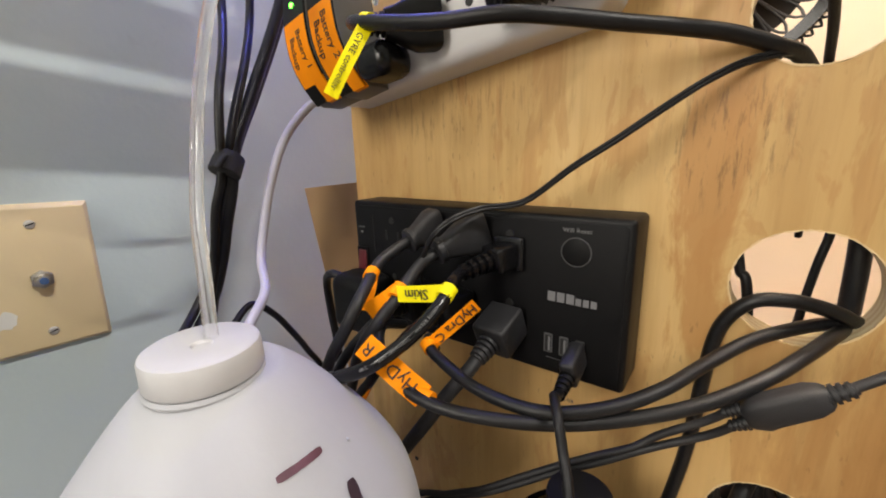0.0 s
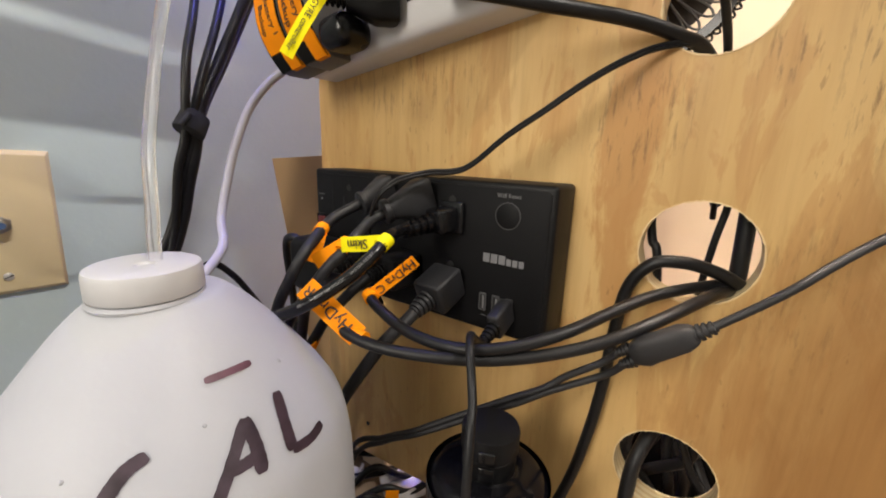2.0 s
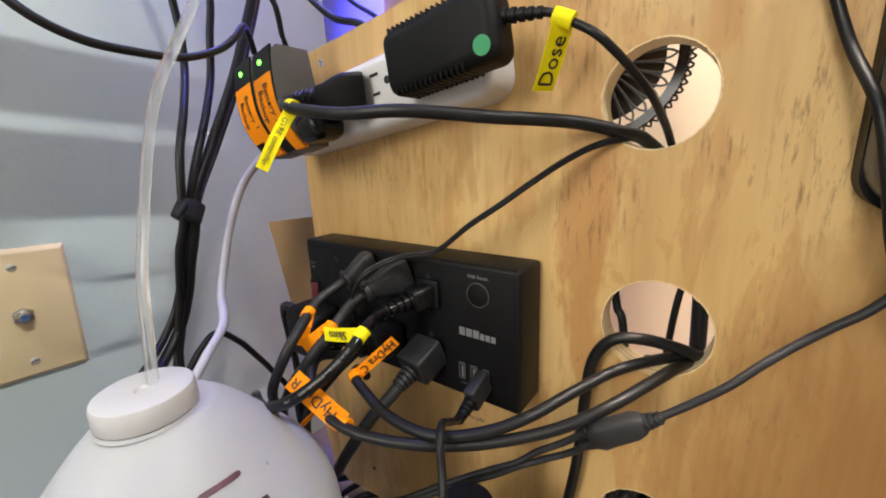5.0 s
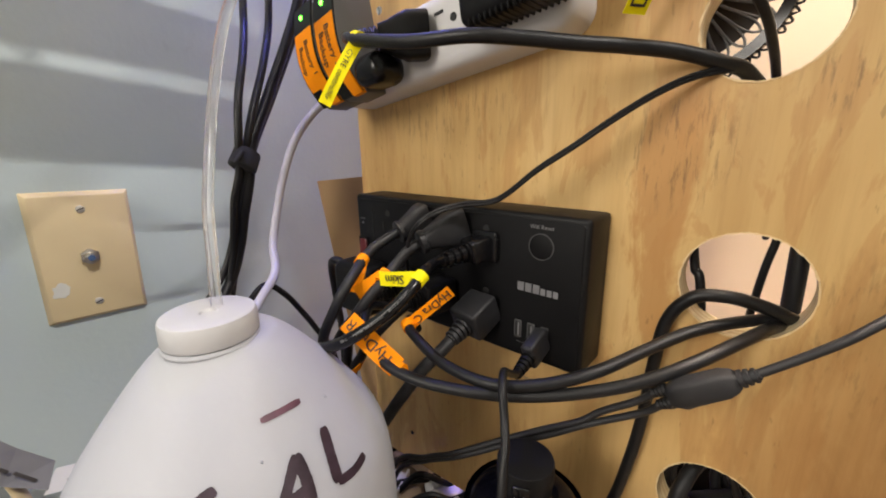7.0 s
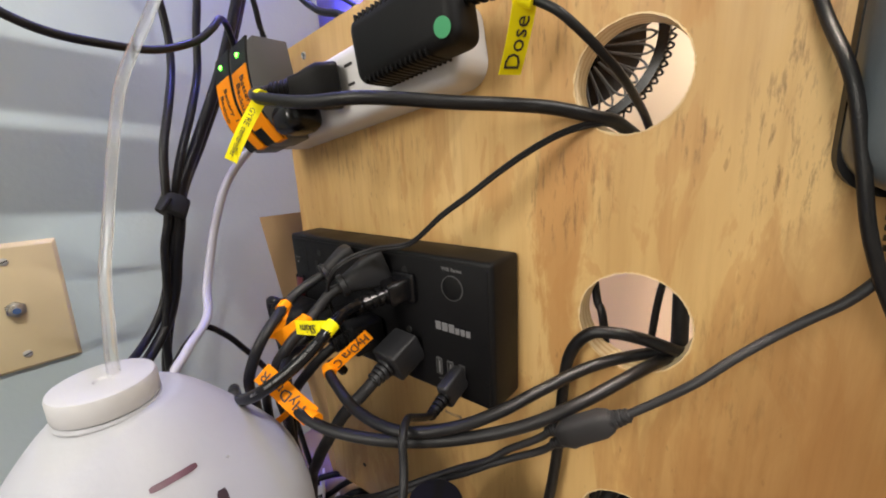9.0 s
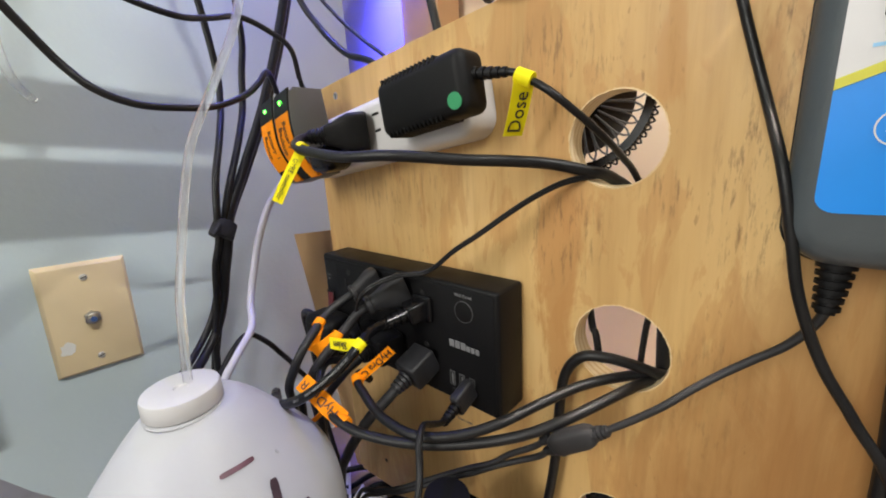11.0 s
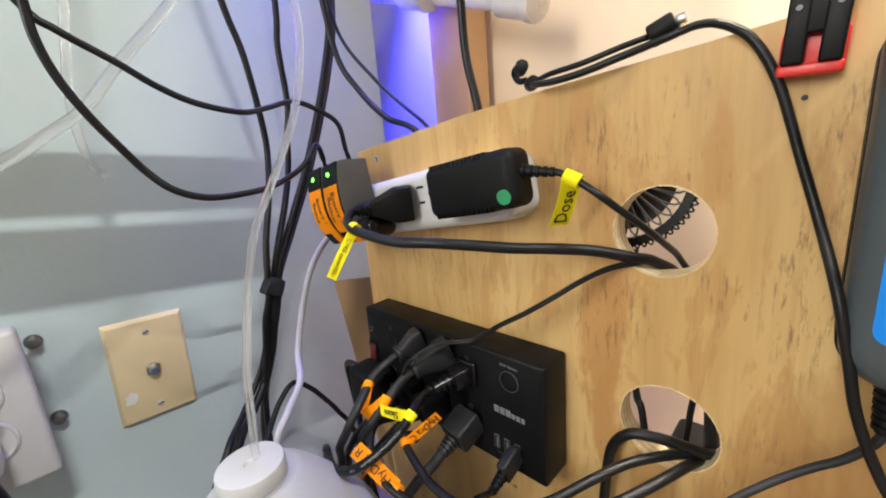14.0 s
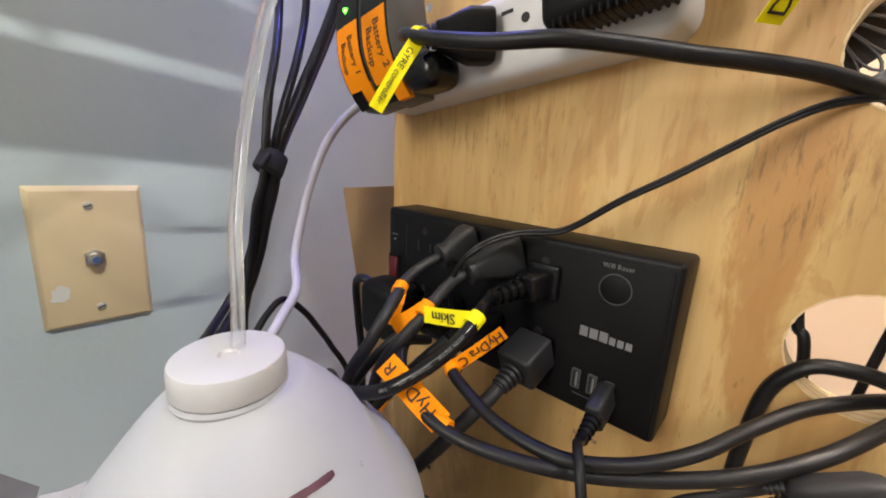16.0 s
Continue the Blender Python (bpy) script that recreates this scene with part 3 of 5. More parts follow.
def white_strip():
    t = thing("surge_strip", "white plastic surge strip mounted on plywood", "power strip", (0, -0.073, 0.352))
    part("body", rounded_panel(0.217, 0.049, 0.0285, 0.015, strip_pose(-0.0135, -0.001, -0.0296), 8, bev=0.008), WHITE, t)
    part("base_tray", rounded_panel(0.209, 0.043, 0.003, 0.013, strip_pose(-0.0135, -0.001, -0.0298), 8), PVC, t)
    for a in (-0.086, -0.058, -0.022, 0.009, 0.037, 0.065):
        m = strip_pose(a, 0.004, -0.0011) @ pose(0, 0, 0, 0, 0, -90)
        slots(t, m)
    # its pale cord leaves the far end and drops behind the jug
    part("supply_cord", sweep([(-0.018, 0.040, 0.352), (-0.024, 0.056, 0.350), (-0.038, 0.071, 0.336), (-0.057, 0.076, 0.312), (-0.072, 0.077, 0.280), (-0.083, 0.075, 0.250), (-0.094, 0.068, 0.222), (-0.106, 0.045, 0.204), (-0.130, 0.026, 0.190), (-0.146, 0.020, 0.170), (-0.150, 0.035, 0.10), (-0.13, 0.08, -0.05)], 0.0035), GREYW, t, "pale grey-white supply cord")


def charger(a, number, grp="battery chargers"):
    t = thing("battery_charger", "grey plug-in charger with orange label and green light", "charger", tuple(strip_pose(a, 0, 0).translation), grp)
    m = strip_pose(a, 0.010, 0) @ pose(0, 0, 0, 0, 0, 3.0)
    def front(y):
        return 0.0372 - (11.0 if y < 0 else 4.0) * y * y

    def band(name, y0, y1, w, x, lift, material, label="", thick=0.0007, n=14):
        """A skin that follows the bulging front from y0 to y1."""
        b, rows = bmesh.new(), []
        for k in range(n + 1):
            y = y0 + (y1 - y0) * k / n
            z = front(y) + lift
            rows.append([b.verts.new(q) for q in ((x - w / 2, y, z - thick), (x - w / 2 + 0.0004, y, z), (x + w / 2 - 0.0004, y, z), (x + w / 2, y, z - thick))])
        for a, c in zip(rows, rows[1:]):
            for k in range(3):
                b.faces.new((a[k], a[k + 1], c[k + 1], c[k]))
            b.faces.new((a[3], a[0], c[0], c[3]))
        b.faces.new(rows[0])
        b.faces.new(rows[-1])
        b.transform(m)
        return part(name, b, material, t, label)

    b = bmesh.new()
    ys = [0.037 - 0.074 * k / 16 for k in range(17)]
    side = [(0.037, 0.0)] + [(y, front(y) - 0.0012 - (0.004 if abs(y) > 0.0365 else 0)) for y in ys] + [(-0.037, 0.0)]
    f = b.faces.new([b.verts.new((-0.01325, y, z)) for y, z in side])
    ex = bmesh.ops.extrude_face_region(b, geom=[f])
    bmesh.ops.translate(b, verts=[v for v in ex["geom"] if isinstance(v, bmesh.types.BMVert)], vec=(0.0265, 0, 0))
    ends = [e for e in b.edges if abs(e.verts[0].co.x - e.verts[1].co.x) < 1e-6]
    bmesh.ops.bevel(b, geom=ends, offset=0.0012, segments=2, profile=0.5, affect="EDGES")
    b.transform(m)
    part("body", b, CHARGER_GREY, t)
    band("front_cover", -0.0365, 0.0360, 0.0255, 0, 0.0, BLACK, thick=0.0016)
    band("orange_label", -0.0255, 0.0165, 0.0238, 0.0004, 0.0005, ORANGE, "orange label with black handwriting")
    band("orange_band", -0.0372, -0.0225, 0.0120, 0.0068, 0.0007, ORANGE, thick=0.004)
    part("led", cyl(0.0019, 0.0016, 0.0010, m @ Matrix.Translation((-0.001, 0.0270, front(0.027) - 0.0002)), 16), LED, t, "lit green indicator")
    words = ("Battery 2", "Backup") if number == 2 else ("Battery 1", "Backup")
    for k, w in enumerate(words):
        x = 0.0048 - 0.0095 * k
        writing("handwriting", w, m, 0.0080 if number == 2 else 0.0070, INK, t, bend=lambda p, x=x: Vector((x + p.y + 0.10 * p.x * (1 - 2 * k), -0.004 - p.x, front(-0.004 - p.x) + 0.0008 + p.z)))
    return t, m


white_strip()
c2, m2 = charger(-0.0715, 2)
q = m2 @ Vector((0.004, 0.037, 0.012))
part("strain_relief", relief(q, q + Vector((-0.002, 0.001, 0.011)), 0.0026), MATTE, c2)
part("lead", sweep([q + Vector((-0.002, 0.001, 0.010)), (-0.050, 0.000, 0.446), (-0.064, 0.002, 0.457), (-0.086, 0.004, 0.4645), (-0.110, 0.000, 0.4585), (-0.132, -0.008, 0.4535), (-0.160, -0.010, 0.458), (-0.180, -0.010, 0.467), (-0.199, -0.010, 0.480), (-0.220, -0.010, 0.493), (-0.232, -0.008, 0.505), (-0.26, 0.0, 0.56)], 0.0021), CORD, c2, "thin black low-voltage lead")
c1, m1 = charger(-0.1005, 1)
q = m1 @ Vector((0.002, 0.037, 0.020))
part("strain_relief", relief(q, q + Vector((-0.001, 0.0, 0.008)), 0.0024, 4), MATTE, c1)
part("lead", sweep([q + Vector((-0.001, 0, 0.007)), (-0.058, 0.026, 0.4290), (-0.066, 0.018, 0.4300), (-0.076, 0.012, 0.420), (-0.090, 0.010, 0.409), (-0.116, 0.004, 0.399), (-0.146, -0.006, 0.396), (-0.168, -0.011, 0.397), (-0.185, -0.012, 0.404), (-0.196, -0.009, 0.416), (-0.205, -0.008, 0.430), (-0.216, -0.010, 0.448), (-0.225, -0.010, 0.468), (-0.2295, -0.010, 0.487), (-0.230, -0.010, 0.505), (-0.23, -0.01, 0.55)], 0.0024), CORD, c1, "thin black low-voltage lead")


def cable(name, label, pts, r, material=CORD, flat=1.0, n=10, category="cable", group="", side=None):
    """A loose cord that is one thing by itself."""
    return solid(part(name, sweep(pts, r, n, flat, side=side), material), label, category, group=group)


def tag_on(parent, at, along, down, length, width, material, label="", words="", high=0.0, curl=0.25, turn=0, face=(-0.58, -0.78, 0.2), lift=0.0):
    """A paper flag folded round a cord at a point: a collar and a blade that hangs off it."""
    a, d = Vector(along).normalized(), Vector(down).normalized()
    side = d.cross(Vector(face)).normalized()
    nrm = side.cross(d).normalized()
    pts, ws = [], []
    for k in range(7):
        f = k / 6
        pts.append(Vector(at) + d * (length * f) + nrm * (curl * length * 0.3 * math.sin(f * 2.6) + lift * min(1, f * 3)))
        ws.append(side * (width / 2))
    ob = part("paper_tag", strip_of(pts, ws), material, parent, label, smooth=False)
    part("tag_collar", cyl(0.0043, 0.0043, width * 0.8, axis(Vector(at) - a * (width * 0.4), Vector(at) + a * (width * 0.4)), 20), material, parent)
    if words:
        mid = Vector(at) + d * (length * 0.56) + nrm * (curl * length * 0.3 * math.sin(0.56 * 2.6) + lift)
        toward = Vector((-0.28, -0.30, 0.36)) - mid
        z = nrm if nrm.dot(toward) > 0 else -nrm
        x = d if turn == 0 else -d
        y = z.cross(x)
        m = Matrix((x, y, z)).transposed().to_4x4()
        m.translation = mid + z * 0.0006
        writing("handwriting", words, m, high, INK, parent)
    return ob


def gyre_cord():
    t = thing("appliance_cable", "thick black power cord with grounded plug and yellow tag", "power cable", (-0.05, -0.055, 0.37))
    base, end = Vector((-0.0305, -0.0665, 0.3760)), Vector((-0.0650, -0.0375, 0.3735))
    d = end - base
    m = axis(base, end) @ pose(0, 0, 0, 0, 0, 90)
    # a flat moulded head that narrows towards its ribbed neck
    b, rings, L = bmesh.new(), [], d.length * 0.74
    for f, w, h in ((0, 0.0285, 0.0200), (0.05, 0.0300, 0.0215), (0.42, 0.0300, 0.0205), (0.62, 0.0250, 0.0180), (0.80, 0.0190, 0.0160), (1.0, 0.0150, 0.0145)):
        ring = []
        for i in range(28):
            a = 2 * math.pi * i / 28
            c, sn = math.cos(a), math.sin(a)
            ring.append(b.verts.new((math.copysign(abs(c) ** 0.4, c) * w / 2, math.copysign(abs(sn) ** 0.4, sn) * h / 2, f * L)))
        rings.append(ring)
    for a, c in zip(rings, rings[1:]):
        for i in range(28):
            b.faces.new((a[i], a[(i + 1) % 28], c[(i + 1) % 28], c[i]))
    b.faces.new(rings[0])
    b.faces.new(rings[-1])
    b.transform(m)
    part("plug", b, BLACK, t, "black moulded grounded plug")
    part("plug_grip", box((0.030, 0.022, 0.030), strip_pose(-0.043, -0.015, 0.016), 0.009, 4), GLOSS, t, "rounded black lower half of the plug")
    part("strain_relief", relief(base + d * 0.68, base + d * 1.05, 0.0076, 5), BLACK, t)
    part("cord", sweep([base + d * 0.90, base + d * 1.06, (-0.0755, -0.0395, 0.3715), (-0.0840, -0.0490, 0.3685), (-0.0890, -0.0600, 0.3655), (-0.0903, -0.0715, 0.3625), (-0.0855, -0.105, 0.3572), (-0.075, -0.135, 0.3565), (-0.061, -0.157, 0.354), (-0.046, -0.177, 0.351), (-0.030, -0.196, 0.349), (-0.014, -0.215, 0.346), (0.000, -0.232, 0.3405), (0.013, -0.2425, 0.3352), (0.04, -0.252, 0.315), (0.09, -0.26, 0.25)], 0.0036, 14), CORD, t)
    tag_on(t, (-0.0888, -0.0655, 0.3645), (-0.1, -0.85, -0.25), (-0.40, 0.27, -0.80), 0.042, 0.0075, YELLOW, "yellow paper tag with handwriting", "GYRE controller", 0.0046, 0.3)


gyre_cord()


def dose_adapter():
    t = thing("power_adapter", "black plug-in power adapter with green dot and yellow tag", "power adapter", (-0.045, -0.153, 0.369))
    m = strip_pose(0.0740, 0.0010, 0.0)
    part("body", box((0.0755, 0.0365, 0.0250), m @ Matrix.Translation((0.0, 0.0015, 0.0120)), 0.0070, 4), MATTE, t)
    for s in (1, -1):
        for k in range(14):
            part("rib", box((0.0017, 0.0075, 0.0215), m @ Matrix.Translation((-0.030 + 0.0036 * k, 0.0015 + s * 0.0150, 0.0128)), 0.0006, 1), MATTE, t)
    part("green_dot", cyl(0.0047, 0.0047, 0.0004, m @ Matrix.Translation((0.0300, -0.0090, 0.0246)) @ pose(0, 0, 0, 8, 6, 0), 28), GREEN_DOT, t, "round green sticker")
    q = m @ Vector((0.0370, 0.0045, 0.012))
    part("strain_relief", relief(q, (-0.0385, -0.2035, 0.3965), 0.0040, 5), BLACK, t)
    part("cord", sweep([q, (-0.0385, -0.2030, 0.3965), (-0.0355, -0.2130, 0.3915), (-0.0355, -0.2250, 0.384), (-0.030, -0.233, 0.376), (-0.020, -0.240, 0.367), (-0.008, -0.246, 0.3575), (0.008, -0.2495, 0.3475), (0.026, -0.252, 0.336), (0.05, -0.256, 0.31), (0.09, -0.26, 0.24)], 0.0021), CORD, t)
    tag_on(t, (-0.0362, -0.2110, 0.3925), (0.12, -0.9, -0.42), (0.30, 0.42, -0.80), 0.034, 0.0120, YELLOW, "yellow paper tag reading Dose", "Dose", 0.0115, 0.15, turn=1)


dose_adapter()

# ---------------------------------------------------------------- cords on and round the black strip
t = thing("appliance_cable", "thin flat black twin cord", "power cable", (0, -0.2, 0.3))
for k, off in enumerate(((0, 0, 0.0009), (0, 0, -0.0009))):
    part("core", sweep([Vector(p) + Vector(off) for p in ((0.05, -0.25, 0.31), (0.016, -0.2425, 0.3355), (0.002, -0.2360, 0.3375), (-0.009, -0.2220, 0.3345), (-0.020, -0.2085, 0.3270), (-0.031, -0.194, 0.316), (-0.0355, -0.176, 0.303), (-0.0375, -0.156, 0.290), (-0.0372, -0.1285, 0.2705), (-0.050, -0.108, 0.2670), (-0.068, -0.097, 0.2610), (-0.072, -0.084, 0.246), (-0.064, -0.072, 0.222), (-0.05, -0.068, 0.19))], 0.0011, 8), CORD, t)


def plug_into(t, y, z, end, w=0.021, h=0.026, long=0.026, material=MATTE, neck=0.0085):
    """A moulded plug that stands out of the black strip and leans to its cord's end."""
    a = Vector((FX - 0.001, y, z))
    d = (Vector(end) - a)
    n = d.normalized()
    part("plug", box((w, h, long), axis(a, a + d) @ Matrix.Translation((0, 0, long / 2)), 0.0024), material, t, "black moulded plug")
    part("strain_relief", relief(a + n * (long * 0.9), Vector(end), neck, 5), material, t)


def flared_plug(t, face, collar, w, h):
    """A flat plug that narrows to a round collar at its cord."""
    m = axis(face, collar)
    L = (Vector(collar) - Vector(face)).length
    b, n, rings = bmesh.new(), 24, []
    for f, q, k in ((0, 0.92, 1), (0.06, 1, 1), (0.25, 1, 0.95), (0.55, 0.78, 0.7), (0.8, 0.62, 0.35), (0.86, 0.62, 0.1), (0.88, 0.72, 0), (0.98, 0.72, 0), (1.0, 0.62, 0)):
        ring = []
        for i in range(n):
            a = 2 * math.pi * i / n
            c, sn = math.cos(a), math.sin(a)
            e = 0.32
            sx, sy = math.copysign(abs(c) ** e, c) * w / 2 * q, math.copysign(abs(sn) ** e, sn) * h / 2 * q
            rx, ry = 0.0082 * q / 0.72 * c, 0.0082 * q / 0.72 * sn
            ring.append(b.verts.new((sx * k + rx * (1 - k), sy * k + ry * (1 - k), f * L)))
        rings.append(ring)
    for a, c in zip(rings, rings[1:]):
        for i in range(n):
            b.faces.new((a[i], a[(i + 1) % n], c[(i + 1) % n], c[i]))
    b.faces.new(rings[0])
    b.faces.new(rings[-1])
    b.transform(m)
    part("plug", b, CORD_GREY, t, "grey-black flared plug")


t = thing("appliance_cable", "grey-black power cord with orange tag", "power cable", (-0.03, -0.05, 0.24))
flared_plug(t, (FX - 0.001, -0.0640, 0.2515), (-0.0570, -0.0555, 0.2430), 0.0150, 0.0250)
part("cord", sweep([(-0.055, -0.0560, 0.2437), (-0.064, -0.0530, 0.2400), (-0.076, -0.0510, 0.2350), (-0.086, -0.0530, 0.2305), (-0.100, -0.0605, 0.2255), (-0.112, -0.0640, 0.217), (-0.118, -0.0600, 0.204), (-0.116, -0.040, 0.178), (-0.102, -0.010, 0.14), (-0.09, 0.02, 0.08), (-0.08, 0.05, -0.04)], 0.0036), CORD_GREY, t)
tag_on(t, (-0.0900, -0.0545, 0.2290), (-0.8, -0.35, -0.35), (-0.30, 0.10, -0.85), 0.021, 0.0085, ORANGE, "folded orange paper tag", lift=0.0055)

t = thing("appliance_cable", "grey-black power cord with orange tag", "power cable", (-0.03, -0.09, 0.24))
flared_plug(t, (FX - 0.001, -0.0990, 0.2515), (-0.0630, -0.0835, 0.2405), 0.0160, 0.0260)
part("cord", sweep([(-0.060, -0.084, 0.240), (-0.068, -0.0800, 0.2370), (-0.076, -0.0745, 0.2275), (-0.089, -0.0740, 0.2180), (-0.101, -0.0705, 0.2065), (-0.105, -0.058, 0.188), (-0.092, -0.030, 0.15), (-0.075, 0.0, 0.10), (-0.06, 0.02, 0.02), (-0.05, 0.04, -0.06)], 0.0038), CORD_GREY, t)
tag_on(t, (-0.0880, -0.0742, 0.2215), (-0.8, -0.1, -0.6), (-0.35, 0.55, -0.40), 0.021, 0.0105, ORANGE, "folded orange paper tag", lift=0.004)

t = thing("appliance_cable", "glossy black cord with yellow tag and grey print", "power cable", (-0.03, -0.12, 0.24))
part("plug_flange", box((0.020, 0.021, 0.004), on_ply(-0.1185, 0.2385, FX - 0.003), 0.0015), GLOSS, t)
plug_into(t, -0.1185, 0.2385, (-0.0700, -0.1050, 0.2320), 0.017, 0.016, 0.016, GLOSS, 0.0068)
PRINTED = [(-0.064, -0.107, 0.2335), (-0.076, -0.1085, 0.2335), (-0.090, -0.1145, 0.2335), (-0.1045, -0.1165, 0.2265), (-0.1190, -0.1095, 0.2140), (-0.1335, -0.0950, 0.2010), (-0.1360, -0.0690, 0.1875), (-0.1290, -0.0450, 0.1770), (-0.115, -0.010, 0.160), (-0.10, 0.03, 0.09), (-0.09, 0.06, -0.04)]
part("cord", sweep(PRINTED, 0.0036, 12), GLOSS, t)
tag_on(t, (-0.0960, -0.1158, 0.2312), (-0.75, 0.0, -0.40), (-0.10, 0.90, -0.16), 0.031, 0.0088, YELLOW, "yellow paper tag with handwriting", "Skim", 0.0078, 0.2)

LINE = curve_points(PRINTED, 7)
RUN = list(itertools.accumulate(((q - p).length for p, q in zip(LINE, LINE[1:])), initial=0.0))


def along_cord(start, toward=Vector((-0.27, -0.26, 0.34))):
    """Lays flat letters on the cord; they begin at that length of it and read back towards the plug."""
    def lay(p):
        d = min(max(start - p.x, 0.0), RUN[-1] - 1e-5)
        k = max(i for i, r in enumerate(RUN) if r <= d)
        k = min(k, len(LINE) - 2)
        at = LINE[k].lerp(LINE[k + 1], (d - RUN[k]) / (RUN[k + 1] - RUN[k]))
        x = (LINE[k] - LINE[k + 1]).normalized()
        z = toward - at
        z = (z - x * z.dot(x)).normalized()
        return at + z * (0.00372 + p.z) + z.cross(x) * p.y
    return lay


for w, start in (("WATER RESIST", 0.052), ("300V 18AWGX2C", 0.072), ("60 C", 0.088)):
    writing("printed_words", w, Matrix(), 0.0023, PRINT, t, bend=along_cord(start))

# the two thick cords that loop to the middle hole
t = thing("appliance_cable", "thick black cord with orange tag through a hole", "power cable", (-0.08, -0.18, 0.18))
part("cord", sweep([(0.07, -0.29, 0.15), (0.03, -0.283, 0.2000), (0.012, -0.2765, 0.2135), (0.000, -0.2600, 0.2125), (-0.018, -0.240, 0.2075), (-0.041, -0.2235, 0.2005), (-0.065, -0.2090, 0.1945), (-0.083, -0.1900, 0.1880), (-0.096, -0.1660, 0.1845), (-0.0975, -0.1350, 0.1845), (-0.0915, -0.1060, 0.1895), (-0.0870, -0.0945, 0.1930), (-0.078, -0.088, 0.191), (-0.07, -0.086, 0.18)], 0.0032, 14), CORD, t)
tag_on(t, (-0.0875, -0.0955, 0.1925), (-0.35, -0.75, -0.25), (0.52, -0.50, 0.58), 0.036, 0.0078, ORANGE, "orange paper tag with handwriting", "HyDra C", 0.0078, 0.05, turn=1)
t = thing("appliance_cable", "thick black cord with broad orange tag", "power cable", (-0.1, -0.17, 0.18))
part("cord", sweep([(0.07, -0.285, 0.14), (0.03, -0.280, 0.193), (0.013, -0.275, 0.2085), (-0.004, -0.2695, 0.2125), (-0.024, -0.2600, 0.2105), (-0.046, -0.2455, 0.2040), (-0.061, -0.2275, 0.1940), (-0.074, -0.2060, 0.1855), (-0.089, -0.1810, 0.1802), (-0.104, -0.1560, 0.1800), (-0.1145, -0.1260, 0.1805), (-0.1170, -0.1000, 0.1850), (-0.112, -0.082, 0.194), (-0.095, -0.066, 0.200), (-0.07, -0.06, 0.19)], 0.0032, 14), CORD, t)
tag_on(t, (-0.1140, -0.1130, 0.1815), (-0.05, 0.95, 0.08), (-0.14, 0.46, 0.36), 0.040, 0.0125, ORANGE, "broad orange paper tag with handwriting", "HyDra R", 0.0094, -0.15, lift=0.003)
cable("loop_cable", "black cable looping out of a hole and down", [(0.06, -0.285, 0.17), (0.025, -0.282, 0.206), (0.008, -0.2755, 0.2165), (-0.002, -0.2630, 0.2235), (-0.0085, -0.2500, 0.2265), (-0.0115, -0.2365, 0.2235), (-0.012, -0.2262, 0.207), (-0.012, -0.2225, 0.175), (-0.012, -0.2210, 0.145), (-0.012, -0.2170, 0.110), (-0.012, -0.2095, 0.068), (-0.013, -0.196, 0.02), (-0.02, -0.17, -0.066)], 0.0035, CORD)

t = thing("appliance_cable", "heavy black plug with short grey cord", "power cable", (-0.03, -0.12, 0.19))
plug_into(t, -0.1190, 0.1965, (-0.0700, -0.1160, 0.1815), 0.023, 0.022, 0.025, CORD_GREY, 0.0075)
part("cord", sweep([(-0.064, -0.1155, 0.1830), (-0.076, -0.1140, 0.1765), (-0.088, -0.108, 0.166), (-0.0945, -0.096, 0.146), (-0.094, -0.075, 0.115), (-0.085, -0.045, 0.07), (-0.07, 0.0, -0.06)], 0.0042), CORD_GREY, t)
part("label_tab", strip_of([(-0.086, -0.040, 0.1425), (-0.098, -0.046, 0.1440), (-0.112, -0.052, 0.1460)], [(0.001, -0.002, 0.0045)] * 3), ORANGE, t, "orange paper tag", smooth=False)
for y, z, e, w in ((-0.0846, 0.1985, (-0.069, -0.076, 0.196), 0.021), (-0.0512, 0.1985, (-0.071, -0.046, 0.196), 0.020)):
    t = thing("appliance_cable", "black plug and cord behind the tagged cords", "power cable", (-0.03, y, z), "black plugs")
    plug_into(t, y, z, e, w, 0.023, 0.025, MATTE, 0.0075)
    ex, ey, ez = e
    part("cord", sweep([e, (ex - 0.014, ey + 0.008, ez - 0.012), (ex - 0.022, ey + 0.028, ez - 0.04), (ex - 0.014, ey + 0.058, ez - 0.09), (ex, ey + 0.08, -0.05)], 0.0036), CORD, t)
t = thing("power_adapter", "black round-edged plug-in adapter", "power adapter", (-0.04, 0.0, 0.175))
part("body", box((0.032, 0.046, 0.046), Matrix.Translation((FX - 0.0165, 0.0030, 0.1860)), 0.009, 4), MATTE, t)
part("cord", sweep([(-0.050, 0.014, 0.2), (-0.056, 0.030, 0.2060), (-0.052, 0.045, 0.196), (-0.046, 0.052, 0.165), (-0.044, 0.050, 0.12), (-0.05, 0.045, 0.05), (-0.06, 0.05, -0.06)], 0.0035), CORD, t)


